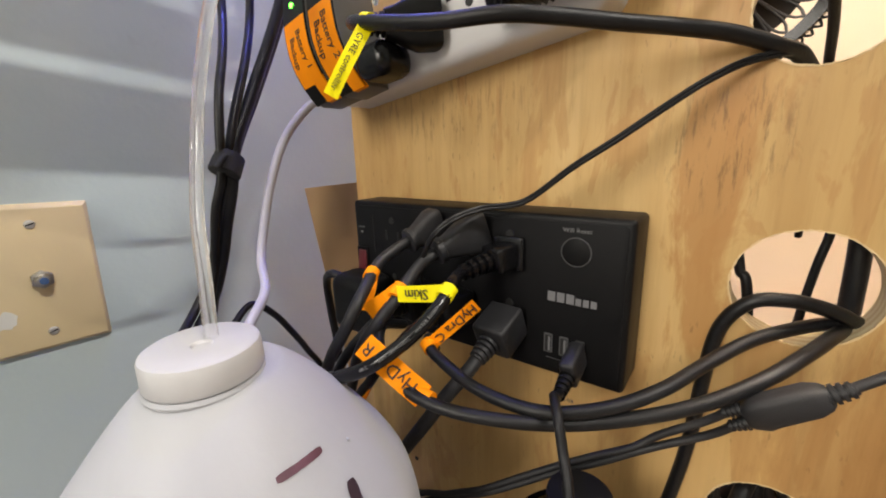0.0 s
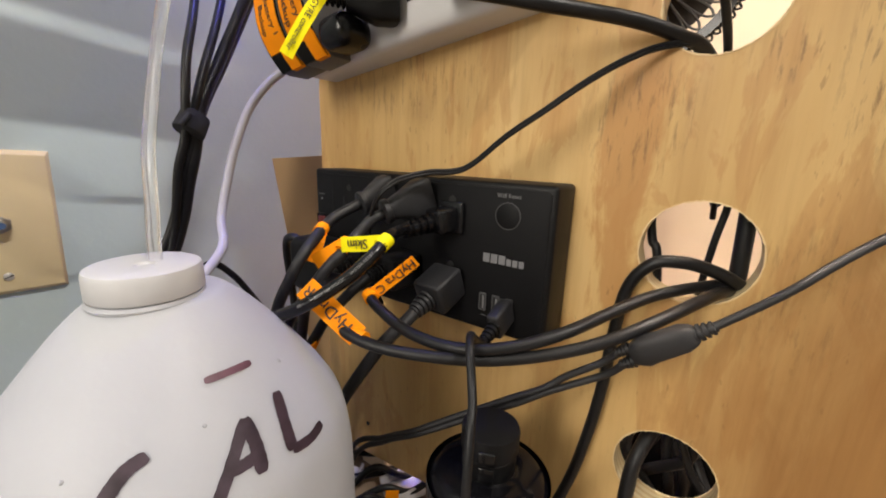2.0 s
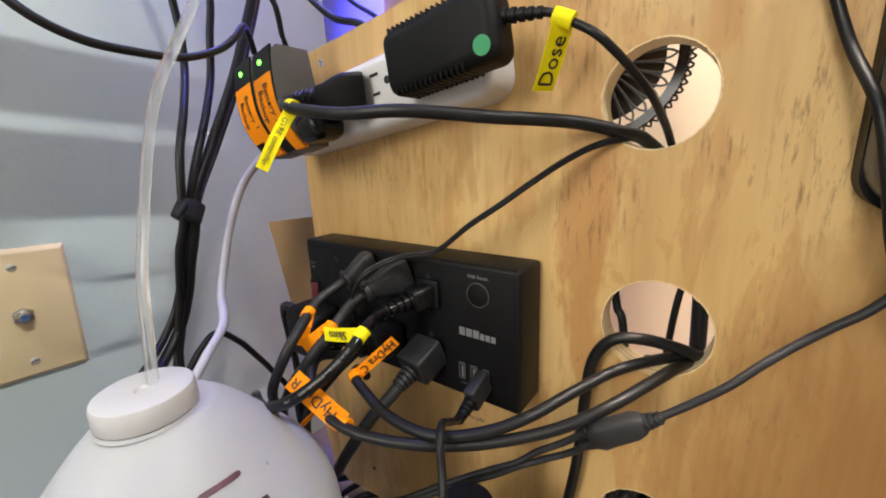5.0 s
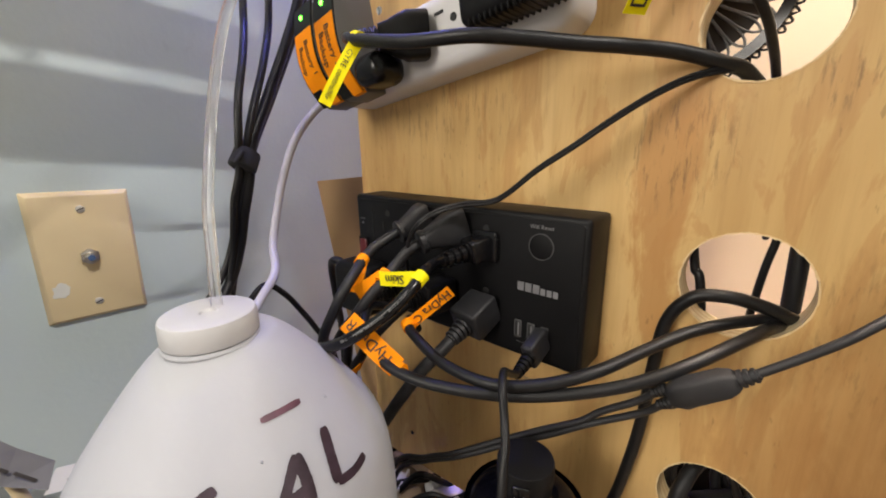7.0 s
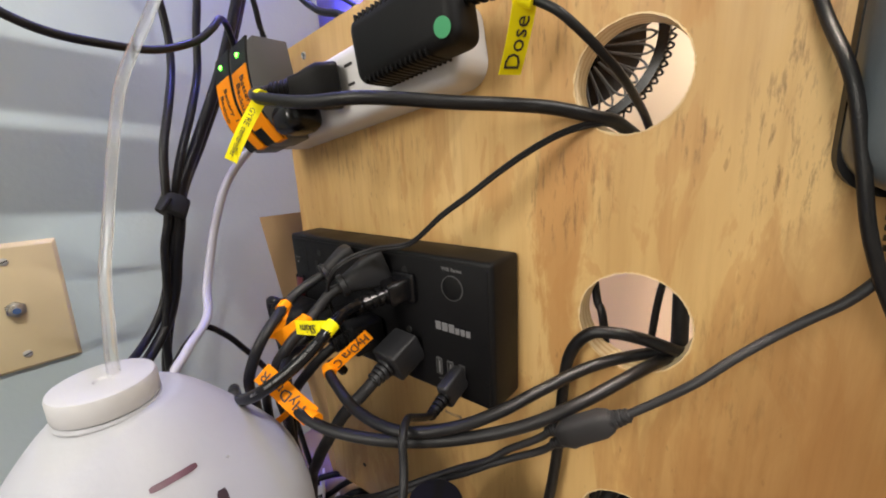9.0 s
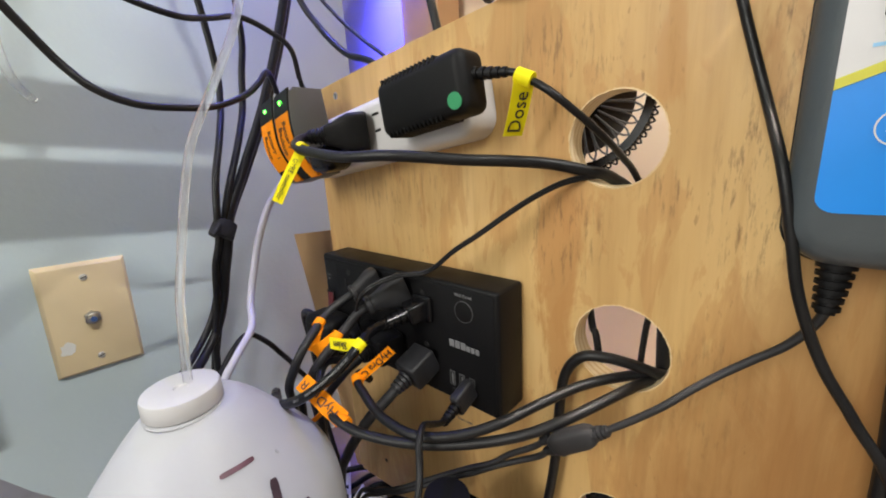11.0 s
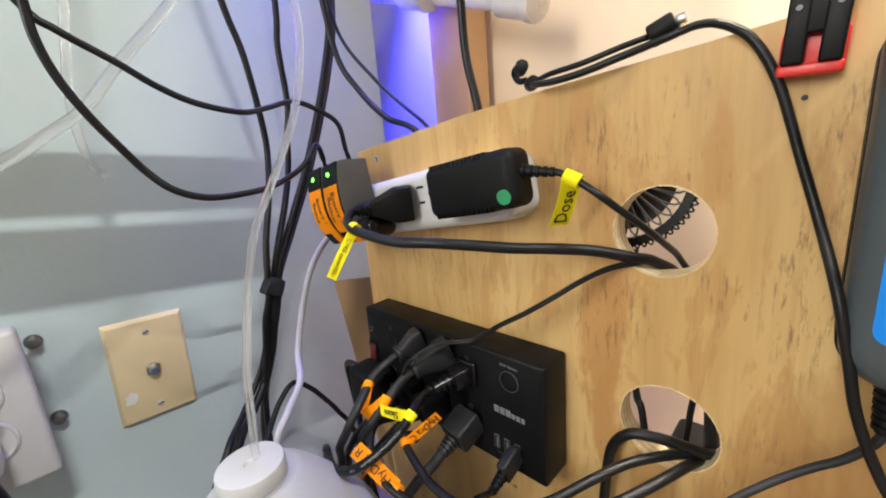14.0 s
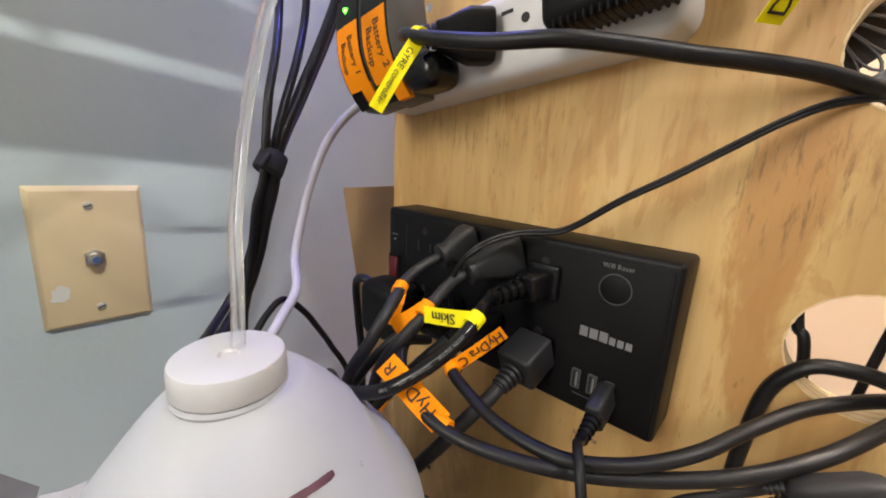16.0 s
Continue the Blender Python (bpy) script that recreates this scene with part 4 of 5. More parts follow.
def usb_lead():
    t = thing("usb_lead", "black usb plug and thin black lead", "usb lead", (-0.05, -0.164, 0.18))
    a, b = Vector((FX - 0.002, -0.1635, 0.1850)), Vector((-0.0620, -0.1640, 0.1765))
    part("plug", box((0.0085, 0.0165, 0.021), axis(a, b) @ Matrix.Translation((0, 0, 0.010)) @ pose(0, 0, 0, 0, 0, 6), 0.0022), CORD_GREY, t)
    part("strain_relief", relief(a + (b - a) * 0.66, b + (b - a) * 0.25, 0.0046, 5), MATTE, t)
    part("lead", sweep([a + (b - a) * 0.9, (-0.070, -0.1650, 0.1770), (-0.082, -0.1675, 0.1845), (-0.0935, -0.1715, 0.1925), (-0.1030, -0.1770, 0.1900), (-0.1080, -0.1815, 0.1790), (-0.1140, -0.1860, 0.1710), (-0.120, -0.1890, 0.164), (-0.126, -0.1920, 0.151), (-0.1300, -0.1940, 0.125), (-0.131, -0.195, 0.07), (-0.131, -0.19, -0.07)], 0.0022), CORD, t)


usb_lead()


def splitter():
    t = thing("splitter_cable", "charcoal cable splitter with two thin legs", "cable", (-0.055, -0.25, 0.19))
    a, b = Vector((-0.0560, -0.2390, 0.1890)), Vector((-0.0535, -0.2625, 0.2065))
    m = axis(a, b)
    L = (b - a).length
    bm, rings = bmesh.new(), []
    for f, w, h in ((0, 0.0080, 0.0080), (0.04, 0.0100, 0.0092), (0.20, 0.0138, 0.0108), (0.34, 0.0128, 0.0104), (0.80, 0.0120, 0.0102), (0.94, 0.0092, 0.0086), (1.0, 0.0062, 0.0062)):
        ring = []
        for i in range(20):
            c, sn = math.cos(math.pi * i / 10), math.sin(math.pi * i / 10)
            ring.append(bm.verts.new((math.copysign(abs(c) ** 0.5, c) * h / 2, math.copysign(abs(sn) ** 0.5, sn) * w / 2, f * L)))
        rings.append(ring)
    for p, q in zip(rings, rings[1:]):
        for i in range(20):
            bm.faces.new((p[i], p[(i + 1) % 20], q[(i + 1) % 20], q[i]))
    bm.faces.new(rings[0])
    bm.faces.new(rings[-1])
    bm.transform(m)
    part("moulding", bm, CORD_GREY, t)
    n = (b - a).normalized()
    part("strain_relief", relief(b - n * 0.002, b + n * 0.008, 0.0042, 4), CORD_GREY, t)
    part("cord", sweep([b + n * 0.004, (-0.050, -0.279, 0.2205), (-0.048, -0.291, 0.2325), (-0.041, -0.301, 0.242), (-0.034, -0.311, 0.2505), (-0.0285, -0.3215, 0.259), (-0.027, -0.3310, 0.268), (-0.027, -0.3385, 0.2800), (-0.028, -0.3415, 0.291)], 0.0019, 12), CORD_GREY, t)
    for s in (0.0027, -0.0027):
        o = Vector((0.0005, s * 0.55, s))
        part("leg_relief", relief(a + o, a + o - n * 0.0075, 0.0033, 4), CORD_GREY, t)
        part("leg", sweep([a + o - n * 0.004, Vector((-0.0545, -0.2270, 0.1760)) + o, Vector((-0.057, -0.2110, 0.1640)) + o * 0.8, Vector((-0.0605, -0.200, 0.1555)) + o * 0.4, Vector((-0.064, -0.184, 0.1440)) + o * 0.6, Vector((-0.0685, -0.165, 0.1310)) + o * 0.5, Vector((-0.077, -0.146, 0.1190)) + o * 0.5, Vector((-0.085, -0.129, 0.1090)) + o * 0.4, Vector((-0.088, -0.107, 0.0950)) + o * 0.4, Vector((-0.085, -0.07, 0.06)) + o, (-0.07, -0.02, -0.06)], 0.0019), CORD_GREY, t)


splitter()

# ---------------------------------------------------------------- dosing jug with its air tube, and the black bottle
JX, JY = -0.185, -0.066
PROFILE = [(0.079, FZ), (0.0805, FZ + 0.004), (0.0805, 0.06), (0.0802, 0.110), (0.0790, 0.132), (0.0755, 0.150), (0.0690, 0.1630), (0.0605, 0.1755), (0.0510, 0.1880), (0.0415, 0.2000), (0.0340, 0.2085), (0.0280, 0.2140), (0.0235, 0.2170), (0.0160, 0.2180)]


SMOOTH = [(p.x, p.y) for p in curve_points([(r, z, 0) for r, z in PROFILE], 4)]


def jug_radius(z):
    for (r0, z0), (r1, z1) in zip(SMOOTH, SMOOTH[1:]):
        if z0 <= z <= z1:
            return r0 + (r1 - r0) * (z - z0) / (z1 - z0)
    return 0.02


def marker_stroke(t, pts, w, material, label=""):
    """A felt-pen stroke laid on the jug: points of (degrees round it, height)."""
    flat = curve_points([(a, z * 1000, 0) for a, z in pts], 8) if len(pts) > 2 else [Vector((pts[0][0], pts[0][1] * 1000, 0)).lerp(Vector((pts[1][0], pts[1][1] * 1000, 0)), k / 10) for k in range(11)]
    line = []
    for q in flat:
        z, a = q.y / 1000, radians(q.x)
        r = jug_radius(z) + 0.0004
        line.append(Vector((JX + r * math.cos(a), JY + r * math.sin(a), z)))
    b, rows = bmesh.new(), []
    rnd = random.Random(len(pts))
    for i, q in enumerate(line):
        d = (line[min(i + 1, len(line) - 1)] - line[max(i - 1, 0)]).normalized()
        out = Vector((q.x - JX, q.y - JY, 0.06)).normalized()
        s = d.cross(out).normalized()
        end = min(i, len(line) - 1 - i)
        ww = w * (0.62, 0.9)[end] if end < 2 else w * rnd.uniform(0.94, 1.06)
        row = []
        for k in (-1, -0.4, 0.4, 1):
            c = q + s * ww * k
            a, r = math.atan2(c.y - JY, c.x - JX), jug_radius(c.z) + 0.00045
            row.append(b.verts.new((JX + r * math.cos(a), JY + r * math.sin(a), c.z)))
        rows.append(row)
    for a, c in zip(rows, rows[1:]):
        for k in range(3):
            b.faces.new((a[k], a[k + 1], c[k + 1], c[k]))
    part("marker_stroke", b, material, t, label)


def jug():
    t = thing("jug", "milky white plastic gallon jug lettered CAL in marker", "jug", (JX, JY, FZ))
    m = Matrix.Translation((JX, JY, 0))
    part("body", lathe(SMOOTH, m, 96), JUG, t)
    part("neck_ring", lathe([(0.0205, 0.2150), (0.0215, 0.2172), (0.0205, 0.2185), (0.0180, 0.2186)], Matrix.Translation((-0.1900, -0.0680, 0)), 48), JUG, t)
    n = 60
    b = bmesh.new()
    rings = []
    CX, CY = -0.1900, -0.0680
    for r, z in ((0.0205, 0.2192), (0.0209, 0.2200), (0.0207, 0.2288), (0.0202, 0.2304), (0.0190, 0.2311), (0.0040, 0.2306), (0.0032, 0.2296)):
        rings.append([b.verts.new((CX + r * (1 + (0.006 if k % 2 and 0.2195 < z < 0.229 else 0)) * math.cos(2 * math.pi * k / n), CY + r * (1 + (0.006 if k % 2 and 0.2195 < z < 0.229 else 0)) * math.sin(2 * math.pi * k / n), z)) for k in range(n)])
    for a, c in zip(rings, rings[1:]):
        for k in range(n):
            b.faces.new((a[k], a[(k + 1) % n], c[(k + 1) % n], c[k]))
    b.faces.new(rings[0])
    b.faces.new(rings[-1])
    part("cap", b, CAPW, t, "white screw cap with a tube hole")
    for a, z, r in ((-60, 0.187, 0.0011), (-101, 0.181, 0.0007), (-140, 0.175, 0.0008)):
        q = jug_radius(z)
        part("moulding_nub", cyl(r, r * 0.5, 0.0006, axis((JX + q * math.cos(radians(a)), JY + q * math.sin(radians(a)), z), (JX + 2 * q * math.cos(radians(a)), JY + 2 * q * math.sin(radians(a)), z + 0.05)), 10), JUG, t)
    W = 0.0026
    marker_stroke(t, [(-97.0, 0.1934), (-86, 0.1932), (-74.5, 0.1927)], 0.0019, MARKER_FADED, "faded marker dash")
    marker_stroke(t, [(-117.9, 0.1785), (-123.5, 0.1758), (-127.5, 0.1706), (-129.1, 0.1650), (-128.5, 0.1592), (-125.5, 0.1546), (-122.0, 0.1520), (-117.0, 0.1522), (-110.8, 0.1556)], W, MARKER)
    marker_stroke(t, [(-103.4, 0.1580), (-97.2, 0.1672), (-88.5, 0.1783)], W * 0.9, MARKER)
    marker_stroke(t, [(-88.5, 0.1783), (-88.2, 0.1700), (-89.3, 0.1606)], W, MARKER)
    marker_stroke(t, [(-98.3, 0.1664), (-93, 0.1660), (-86.8, 0.1668)], W, MARKER)
    marker_stroke(t, [(-72.3, 0.1799), (-76.0, 0.1698), (-78.2, 0.1605)], W, MARKER)
    marker_stroke(t, [(-78.2, 0.1605), (-70.0, 0.1588), (-62.8, 0.1592)], W * 0.9, MARKER)


jug()
cable("air_tube", "clear flexible air tube rising from the jug cap", [(-0.1855, -0.066, 0.20), (-0.1852, -0.0655, 0.231), (-0.181, -0.058, 0.254), (-0.176, -0.048, 0.276), (-0.168, -0.036, 0.298), (-0.1605, -0.028, 0.321), (-0.1535, -0.026, 0.346), (-0.145, -0.029, 0.374), (-0.126, -0.034, 0.411), (-0.107, -0.035, 0.449), (-0.096, -0.035, 0.487), (-0.094, -0.035, 0.523), (-0.105, -0.03, 0.58), (-0.14, -0.01, 0.7)], 0.0027, TUBE, category="tube")
cable("air_tube", "clear flexible air tube slung across the wall", [(-0.12, 0.03, 0.58), (-0.152, 0.030, 0.533), (-0.190, 0.030, 0.489), (-0.213, 0.030, 0.460), (-0.235, 0.030, 0.443), (-0.257, 0.030, 0.428), (-0.32, 0.03, 0.39), (-0.45, 0.03, 0.36)], 0.0036, TUBE, category="tube")
cable("air_tube", "clear flexible air tube hanging on the wall", [(-0.19, 0.12, 0.66), (-0.197, 0.12, 0.58), (-0.205, 0.12, 0.53), (-0.212, 0.12, 0.49), (-0.214, 0.125, 0.455), (-0.21, 0.14, 0.43), (-0.2, 0.17, 0.42)], 0.0034, TUBE, category="tube")


def bottle():
    t = thing("bottle", "glossy black plastic bottle with flip-top cap", "bottle", (-0.0905, -0.1845, FZ))
    m = Matrix.Translation((-0.0905, -0.1845, -0.010))
    prof = [(0.0312, FZ + 0.010), (0.0327, FZ + 0.013), (0.0327, 0.112), (0.0325, 0.1180), (0.0311, 0.1235), (0.0270, 0.1277), (0.0200, 0.1300), (0.0135, 0.1310), (0.0122, 0.1340)]
    part("body", lathe([(p.x, p.y) for p in curve_points([(r, z, 0) for r, z in prof], 4)], m, 64), BOTTLE, t)
    part("cap", lathe([(0.0136, 0.1315), (0.0140, 0.1322), (0.0140, 0.1420), (0.0134, 0.1425), (0.0134, 0.1431), (0.0148, 0.1437), (0.0150, 0.1538), (0.0145, 0.1553), (0.0125, 0.1558)], m, 48), MATTE, t, "ribbed black flip-top cap")
    part("finger_recess", box((0.0024, 0.0085, 0.0075), m @ Matrix.Translation((-0.0140, -0.0055, 0.1475)) @ pose(0, 0, 0, 0, 0, 22), 0.001), GLOSS, t)
    part("cap_ridge", box((0.0020, 0.0080, 0.0085), m @ Matrix.Translation((-0.0128, -0.005, 0.1370)) @ pose(0, 0, 0, 0, 0, 22), 0.0009), GLOSS, t)
    # a printed white label low on the body
    b = bmesh.new()
    ring = [[b.verts.new((-0.0905 + 0.03285 * math.cos(radians(a)), -0.1845 + 0.03285 * math.sin(radians(a)), z)) for a in range(150, 216, 6)] for z in (0.02, 0.078)]
    for k in range(len(ring[0]) - 1):
        b.faces.new((ring[0][k], ring[0][k + 1], ring[1][k + 1], ring[1][k]))
    part("paper_label", b, PAPER, t, "white printed label")


bottle()

# ---------------------------------------------------------------- black cables tied together against the wall
t = thing("cable_bundle", "black cables bundled together with a velcro strap", "cable bundle", (-0.1, 0.085, 0.297))
part("cable", sweep([(-0.11, 0.13, 0.75), (-0.083, 0.130, 0.585), (-0.070, 0.130, 0.529), (-0.0625, 0.131, 0.456), (-0.066, 0.127, 0.417), (-0.082, 0.103, 0.381), (-0.097, 0.088, 0.345), (-0.1030, 0.084, 0.315), (-0.1060, 0.086, 0.285), (-0.1110, 0.092, 0.262), (-0.1130, 0.098, 0.237), (-0.1150, 0.104, 0.212), (-0.122, 0.105, 0.18), (-0.13, 0.10, 0.10), (-0.13, 0.11, -0.06)], 0.0034), CORD, t)
part("cable", sweep([(-0.025, 0.125, 0.75), (-0.029, 0.125, 0.588), (-0.034, 0.125, 0.543), (-0.0335, 0.125, 0.485), (-0.041, 0.122, 0.449), (-0.048, 0.119, 0.412), (-0.066, 0.102, 0.375), (-0.086, 0.090, 0.335), (-0.0965, 0.087, 0.305), (-0.1005, 0.088, 0.28), (-0.1060, 0.096, 0.255), (-0.1115, 0.104, 0.229), (-0.120, 0.108, 0.203), (-0.137, 0.102, 0.182), (-0.158, 0.076, 0.175), (-0.180, 0.044, 0.172), (-0.205, 0.035, 0.12), (-0.21, 0.08, -0.06)], 0.0034), CORD, t)
part("cable", sweep([(0.03, 0.10, 0.75), (0.021, 0.100, 0.590), (0.0055, 0.100, 0.519), (-0.031, 0.099, 0.423), (-0.066, 0.096, 0.353), (-0.0865, 0.0900, 0.318), (-0.0945, 0.0870, 0.298), (-0.0985, 0.0890, 0.275), (-0.1030, 0.097, 0.248), (-0.107, 0.105, 0.220), (-0.118, 0.107, 0.190), (-0.140, 0.095, 0.168), (-0.165, 0.068, 0.158), (-0.185, 0.05, 0.12), (-0.19, 0.08, -0.06)], 0.0046, 12), CORD, t)
part("cable", sweep([(0.036, 0.106, 0.75), (0.028, 0.106, 0.590), (0.0125, 0.107, 0.519), (-0.024, 0.106, 0.423), (-0.060, 0.102, 0.353), (-0.082, 0.0950, 0.318), (-0.0915, 0.0930, 0.298), (-0.0955, 0.0955, 0.275), (-0.100, 0.104, 0.248), (-0.105, 0.112, 0.220), (-0.114, 0.115, 0.190), (-0.13, 0.11, 0.12), (-0.14, 0.11, -0.06)], 0.0040, 12), CORD, t)
strap = cyl(0.0118, 0.0108, 0.0165, axis((-0.1045, 0.0830, 0.2885), (-0.0935, 0.0875, 0.3065)), 20, 0.0015)
for v in strap.verts:
    w = v.co - Vector((-0.099, 0.085, 0.2975))
    v.co = Vector((-0.099, 0.085, 0.2975)) + Vector((w.x, w.y * 0.8, w.z))
part("velcro_strap", strap, VELCRO, t, "black velcro cable strap")
part("strap_tail", box((0.004, 0.003, 0.013), axis((-0.1085, 0.076, 0.298), (-0.098, 0.079, 0.309)), 0.001), VELCRO, t)
cable("floor_cable", "black cable arching beside the jug", [(-0.165, 0.03, 0.12), (-0.150, 0.050, 0.145), (-0.132, 0.070, 0.160), (-0.113, 0.084, 0.173), (-0.095, 0.091, 0.1795), (-0.078, 0.091, 0.164), (-0.064, 0.093, 0.143), (-0.047, 0.097, 0.114), (-0.03, 0.09, 0.07), (-0.02, 0.07, -0.05)], 0.0029)

# ---------------------------------------------------------------- grey controller, clip and cord at the near end of the panel
def controller():
    t = thing("controller", "slate grey wall controller with blue and white label", "controller", (0, -0.39, 0.29))
    w, h = 0.150, 0.150
    cy, cz = -0.3195 - w / 2, 0.3070 + h / 2 - 0.006
    m = on_ply(cy, cz, -0.0005)
    part("back_shell", rounded_panel(w - 0.006, h - 0.004, 0.014, 0.016, m, 8), MATTE, t)
    part("case", rounded_panel(w - 0.003, h - 0.003, 0.030, 0.018, m @ Matrix.Translation((0.002, 0.003, 0.006)), 8, bev=0.009), SLATE, t)
    lw, lh = w - 0.0205, h - 0.040
    top = m @ Matrix.Translation((0.0015, 0.006, 0.0362))
    # the label: white above a slanted lime stripe, blue below
    def label_piece(name, pts, material, lift, lab):
        b = bmesh.new()
        f = b.faces.new([b.verts.new((x, y, 0)) for x, y in pts])
        ex = bmesh.ops.extrude_face_region(b, geom=[f])
        bmesh.ops.translate(b, verts=[v for v in ex["geom"] if isinstance(v, bmesh.types.BMVert)], vec=(0, 0, 0.0004))
        b.transform(top @ Matrix.Translation((0, 0, lift)))
        return part(name, b, material, t, lab, smooth=False)
    x0, x1, y0, y1, r = -lw / 2, lw / 2, -lh / 2, lh / 2, 0.006
    def corner(cx, cy, a0):
        return [(cx + r * math.cos(radians(a0 + 18 * k)), cy + r * math.sin(radians(a0 + 18 * k))) for k in range(6)]
    ys, ye = y0 + 0.044, y0 + 0.093
    label_piece("white_label", [(x0, ys), (x1, ye)] + corner(x1 - r, y1 - r, 0) + corner(x0 + r, y1 - r, 90), LABEL_WHITE, 0, "white printed label")
    label_piece("blue_label", corner(x0 + r, y0 + r, 180) + corner(x1 - r, y0 + r, 270) + [(x1, ye), (x0, ys)], LABEL_BLUE, 0, "bright blue printed label")
    label_piece("lime_stripe", [(x0, ys - 0.0018), (x1, ye - 0.0018), (x1, ye + 0.0018), (x0, ys + 0.0018)], LIME, 0.0003, "lime green stripe")
    for y in (0.0165, 0.0360):
        part("screen", box((0.050, 0.0165, 0.0008), top @ Matrix.Translation((-0.0310, y, 0.0006)), 0.0003, 1), SCREEN, t, "dark display")
    for k in range(4):
        part("screen_segment", box((0.006, 0.002, 0.0003), top @ Matrix.Translation((-0.0475 + 0.011 * k, 0.037 - 0.004 * (k % 2), 0.0011))), SCREEN_SEG, t)
    part("sensor", cyl(0.0010, 0.0010, 0.0008, top @ Matrix.Translation((-0.0540, 0.0032, 0.0004)), 14), SCREEN, t)
    part("print_bar", box((0.0066, 0.0012, 0.0003), top @ Matrix.Translation((-0.0540, 0.0000, 0.0005))), plain("pale_blue_print", (0.25, 0.5, 0.75), 0.4, relief=0), t)
    ring = lathe([(0.0062, 0), (0.0062, 0.0004), (0.0057, 0.0004), (0.0057, 0)], top @ Matrix.Translation((-0.0472, -0.0260, 0.0003)), 40, ring=True)
    part("emblem_ring", ring, LABEL_WHITE, t)
    b = bmesh.new()
    f = b.faces.new([b.verts.new(p) for p in ((-0.0036, -0.0012, 0), (0.0038, -0.0012, 0), (0.0015, 0.0026, 0))])
    b.transform(top @ Matrix.Translation((-0.0472, -0.0260, 0.0007)))
    part("emblem_shape", b, LABEL_WHITE, t, smooth=False)
    for y in (-0.3415, -0.3640, -0.388):
        part("cable_gland", relief((-0.024, y, 0.3055), (-0.0265, y + 0.001, 0.2850), 0.0062, 6), MATTE, t, "ribbed black cable gland")
    for y in (-0.363, -0.387):
        part("lead", sweep([(-0.026, y, 0.290), (-0.027, y - 0.001, 0.26), (-0.024, y - 0.004, 0.2), (-0.022, y - 0.002, 0.1), (-0.03, y, -0.06)], 0.0036), CORD, t)


controller()


def red_clip():
    t = thing("tool_clip", "red plastic base with black clip arms", "clip", (0, -0.3035, 0.431))
    m = on_ply(-0.3035, 0.4420, -0.0003, -3)
    part("base", rounded_panel(0.0215, 0.0180, 0.0060, 0.0025, m @ Matrix.Translation((0, -0.001, 0)), bev=0.0012), RED, t)
    part("base_lip", box((0.0215, 0.0050, 0.0045), m @ Matrix.Translation((0, -0.0085, 0.0075)), 0.0014), RED, t)
    for s in (-1, 1):
        part("arm", box((0.0074, 0.0300, 0.0060), m @ Matrix.Translation((s * 0.0060, 0.0085, 0.0090)), 0.0010), MATTE, t)
        part("rivet", cyl(0.0014, 0.0012, 0.0008, m @ Matrix.Translation((s * 0.0062, 0.0150, 0.0118)), 14), GLOSS, t)
    part("bridge", box((0.0192, 0.0260, 0.0054), m @ Matrix.Translation((0, 0.0180, 0.0088)), 0.0010), MATTE, t)


red_clip()
t = thing("sensor_cable", "black cord with clips lying over the panel top", "cable", (0, -0.22, 0.45))
part("cord", sweep([(0.010, -0.160, 0.4535), (-0.006, -0.170, 0.4515), (-0.011, -0.186, 0.4500), (-0.0105, -0.205, 0.4515), (-0.008, -0.225, 0.4555), (0.000, -0.245, 0.4610), (0.0, -0.260, 0.4635), (-0.004, -0.2715, 0.4595), (-0.0065, -0.283, 0.4500), (-0.0070, -0.2935, 0.430), (-0.0075, -0.3035, 0.398), (-0.012, -0.3130, 0.368), (-0.030, -0.3210, 0.343), (-0.033, -0.3265, 0.318), (-0.033, -0.3320, 0.292), (-0.031, -0.3420, 0.2650), (-0.030, -0.3545, 0.2430), (-0.030, -0.372, 0.21), (-0.03, -0.41, 0.10), (-0.03, -0.43, -0.06)], 0.0021), CORD, t)
part("thin_lead", sweep([(0.004, -0.168, 0.4560), (-0.008, -0.184, 0.4555), (-0.009, -0.205, 0.4570), (-0.006, -0.225, 0.4610), (0.004, -0.238, 0.4650)], 0.0017), CORD, t)
part("clip_bead", cyl(0.0046, 0.0046, 0.0105, axis((0.006, -0.1600, 0.4540), (-0.0055, -0.1710, 0.4540)), 18, 0.0012), MATTE, t)
part("clip_ring", sweep([(0.004, -0.158, 0.457), (0.006, -0.151, 0.458), (0.005, -0.148, 0.463), (0.002, -0.152, 0.466), (-0.001, -0.158, 0.463)], 0.0022), MATTE, t)
part("clip_bead", cyl(0.0044, 0.0044, 0.0100, axis((0.004, -0.153, 0.4640), (-0.003, -0.160, 0.4660)), 18, 0.0012), MATTE, t)
part("clip_bead", cyl(0.0062, 0.0062, 0.0135, axis((0.004, -0.236, 0.4640), (0.006, -0.2485, 0.4690)), 18, 0.0015), MATTE, t)
part("metal_end", cyl(0.0034, 0.0034, 0.005, axis((0.006, -0.2485, 0.4690), (0.006, -0.255, 0.4700)), 16, 0.0006), STEEL, t, "small shiny metal end")
b = cyl(0.0012, 0.0012, 0.0006, on_ply(-0.3025, 0.4225, 0.0), 14)
solid(part("screw_hole", b, HOLE), "small dark screw hole in the plywood", "screw hole")
b = cyl(0.0022, 0.0022, 0.0006, on_ply(0.0005, 0.0005, 0.0), 14)
solid(part("screw_hole", b, HOLE), "small dark screw hole in the plywood", "screw hole")
b = lathe([(0.0034, 0), (0.0030, 0.0007), (0.0012, 0.0004)], on_ply(0.0175, 0.4150, 0.0), 18)
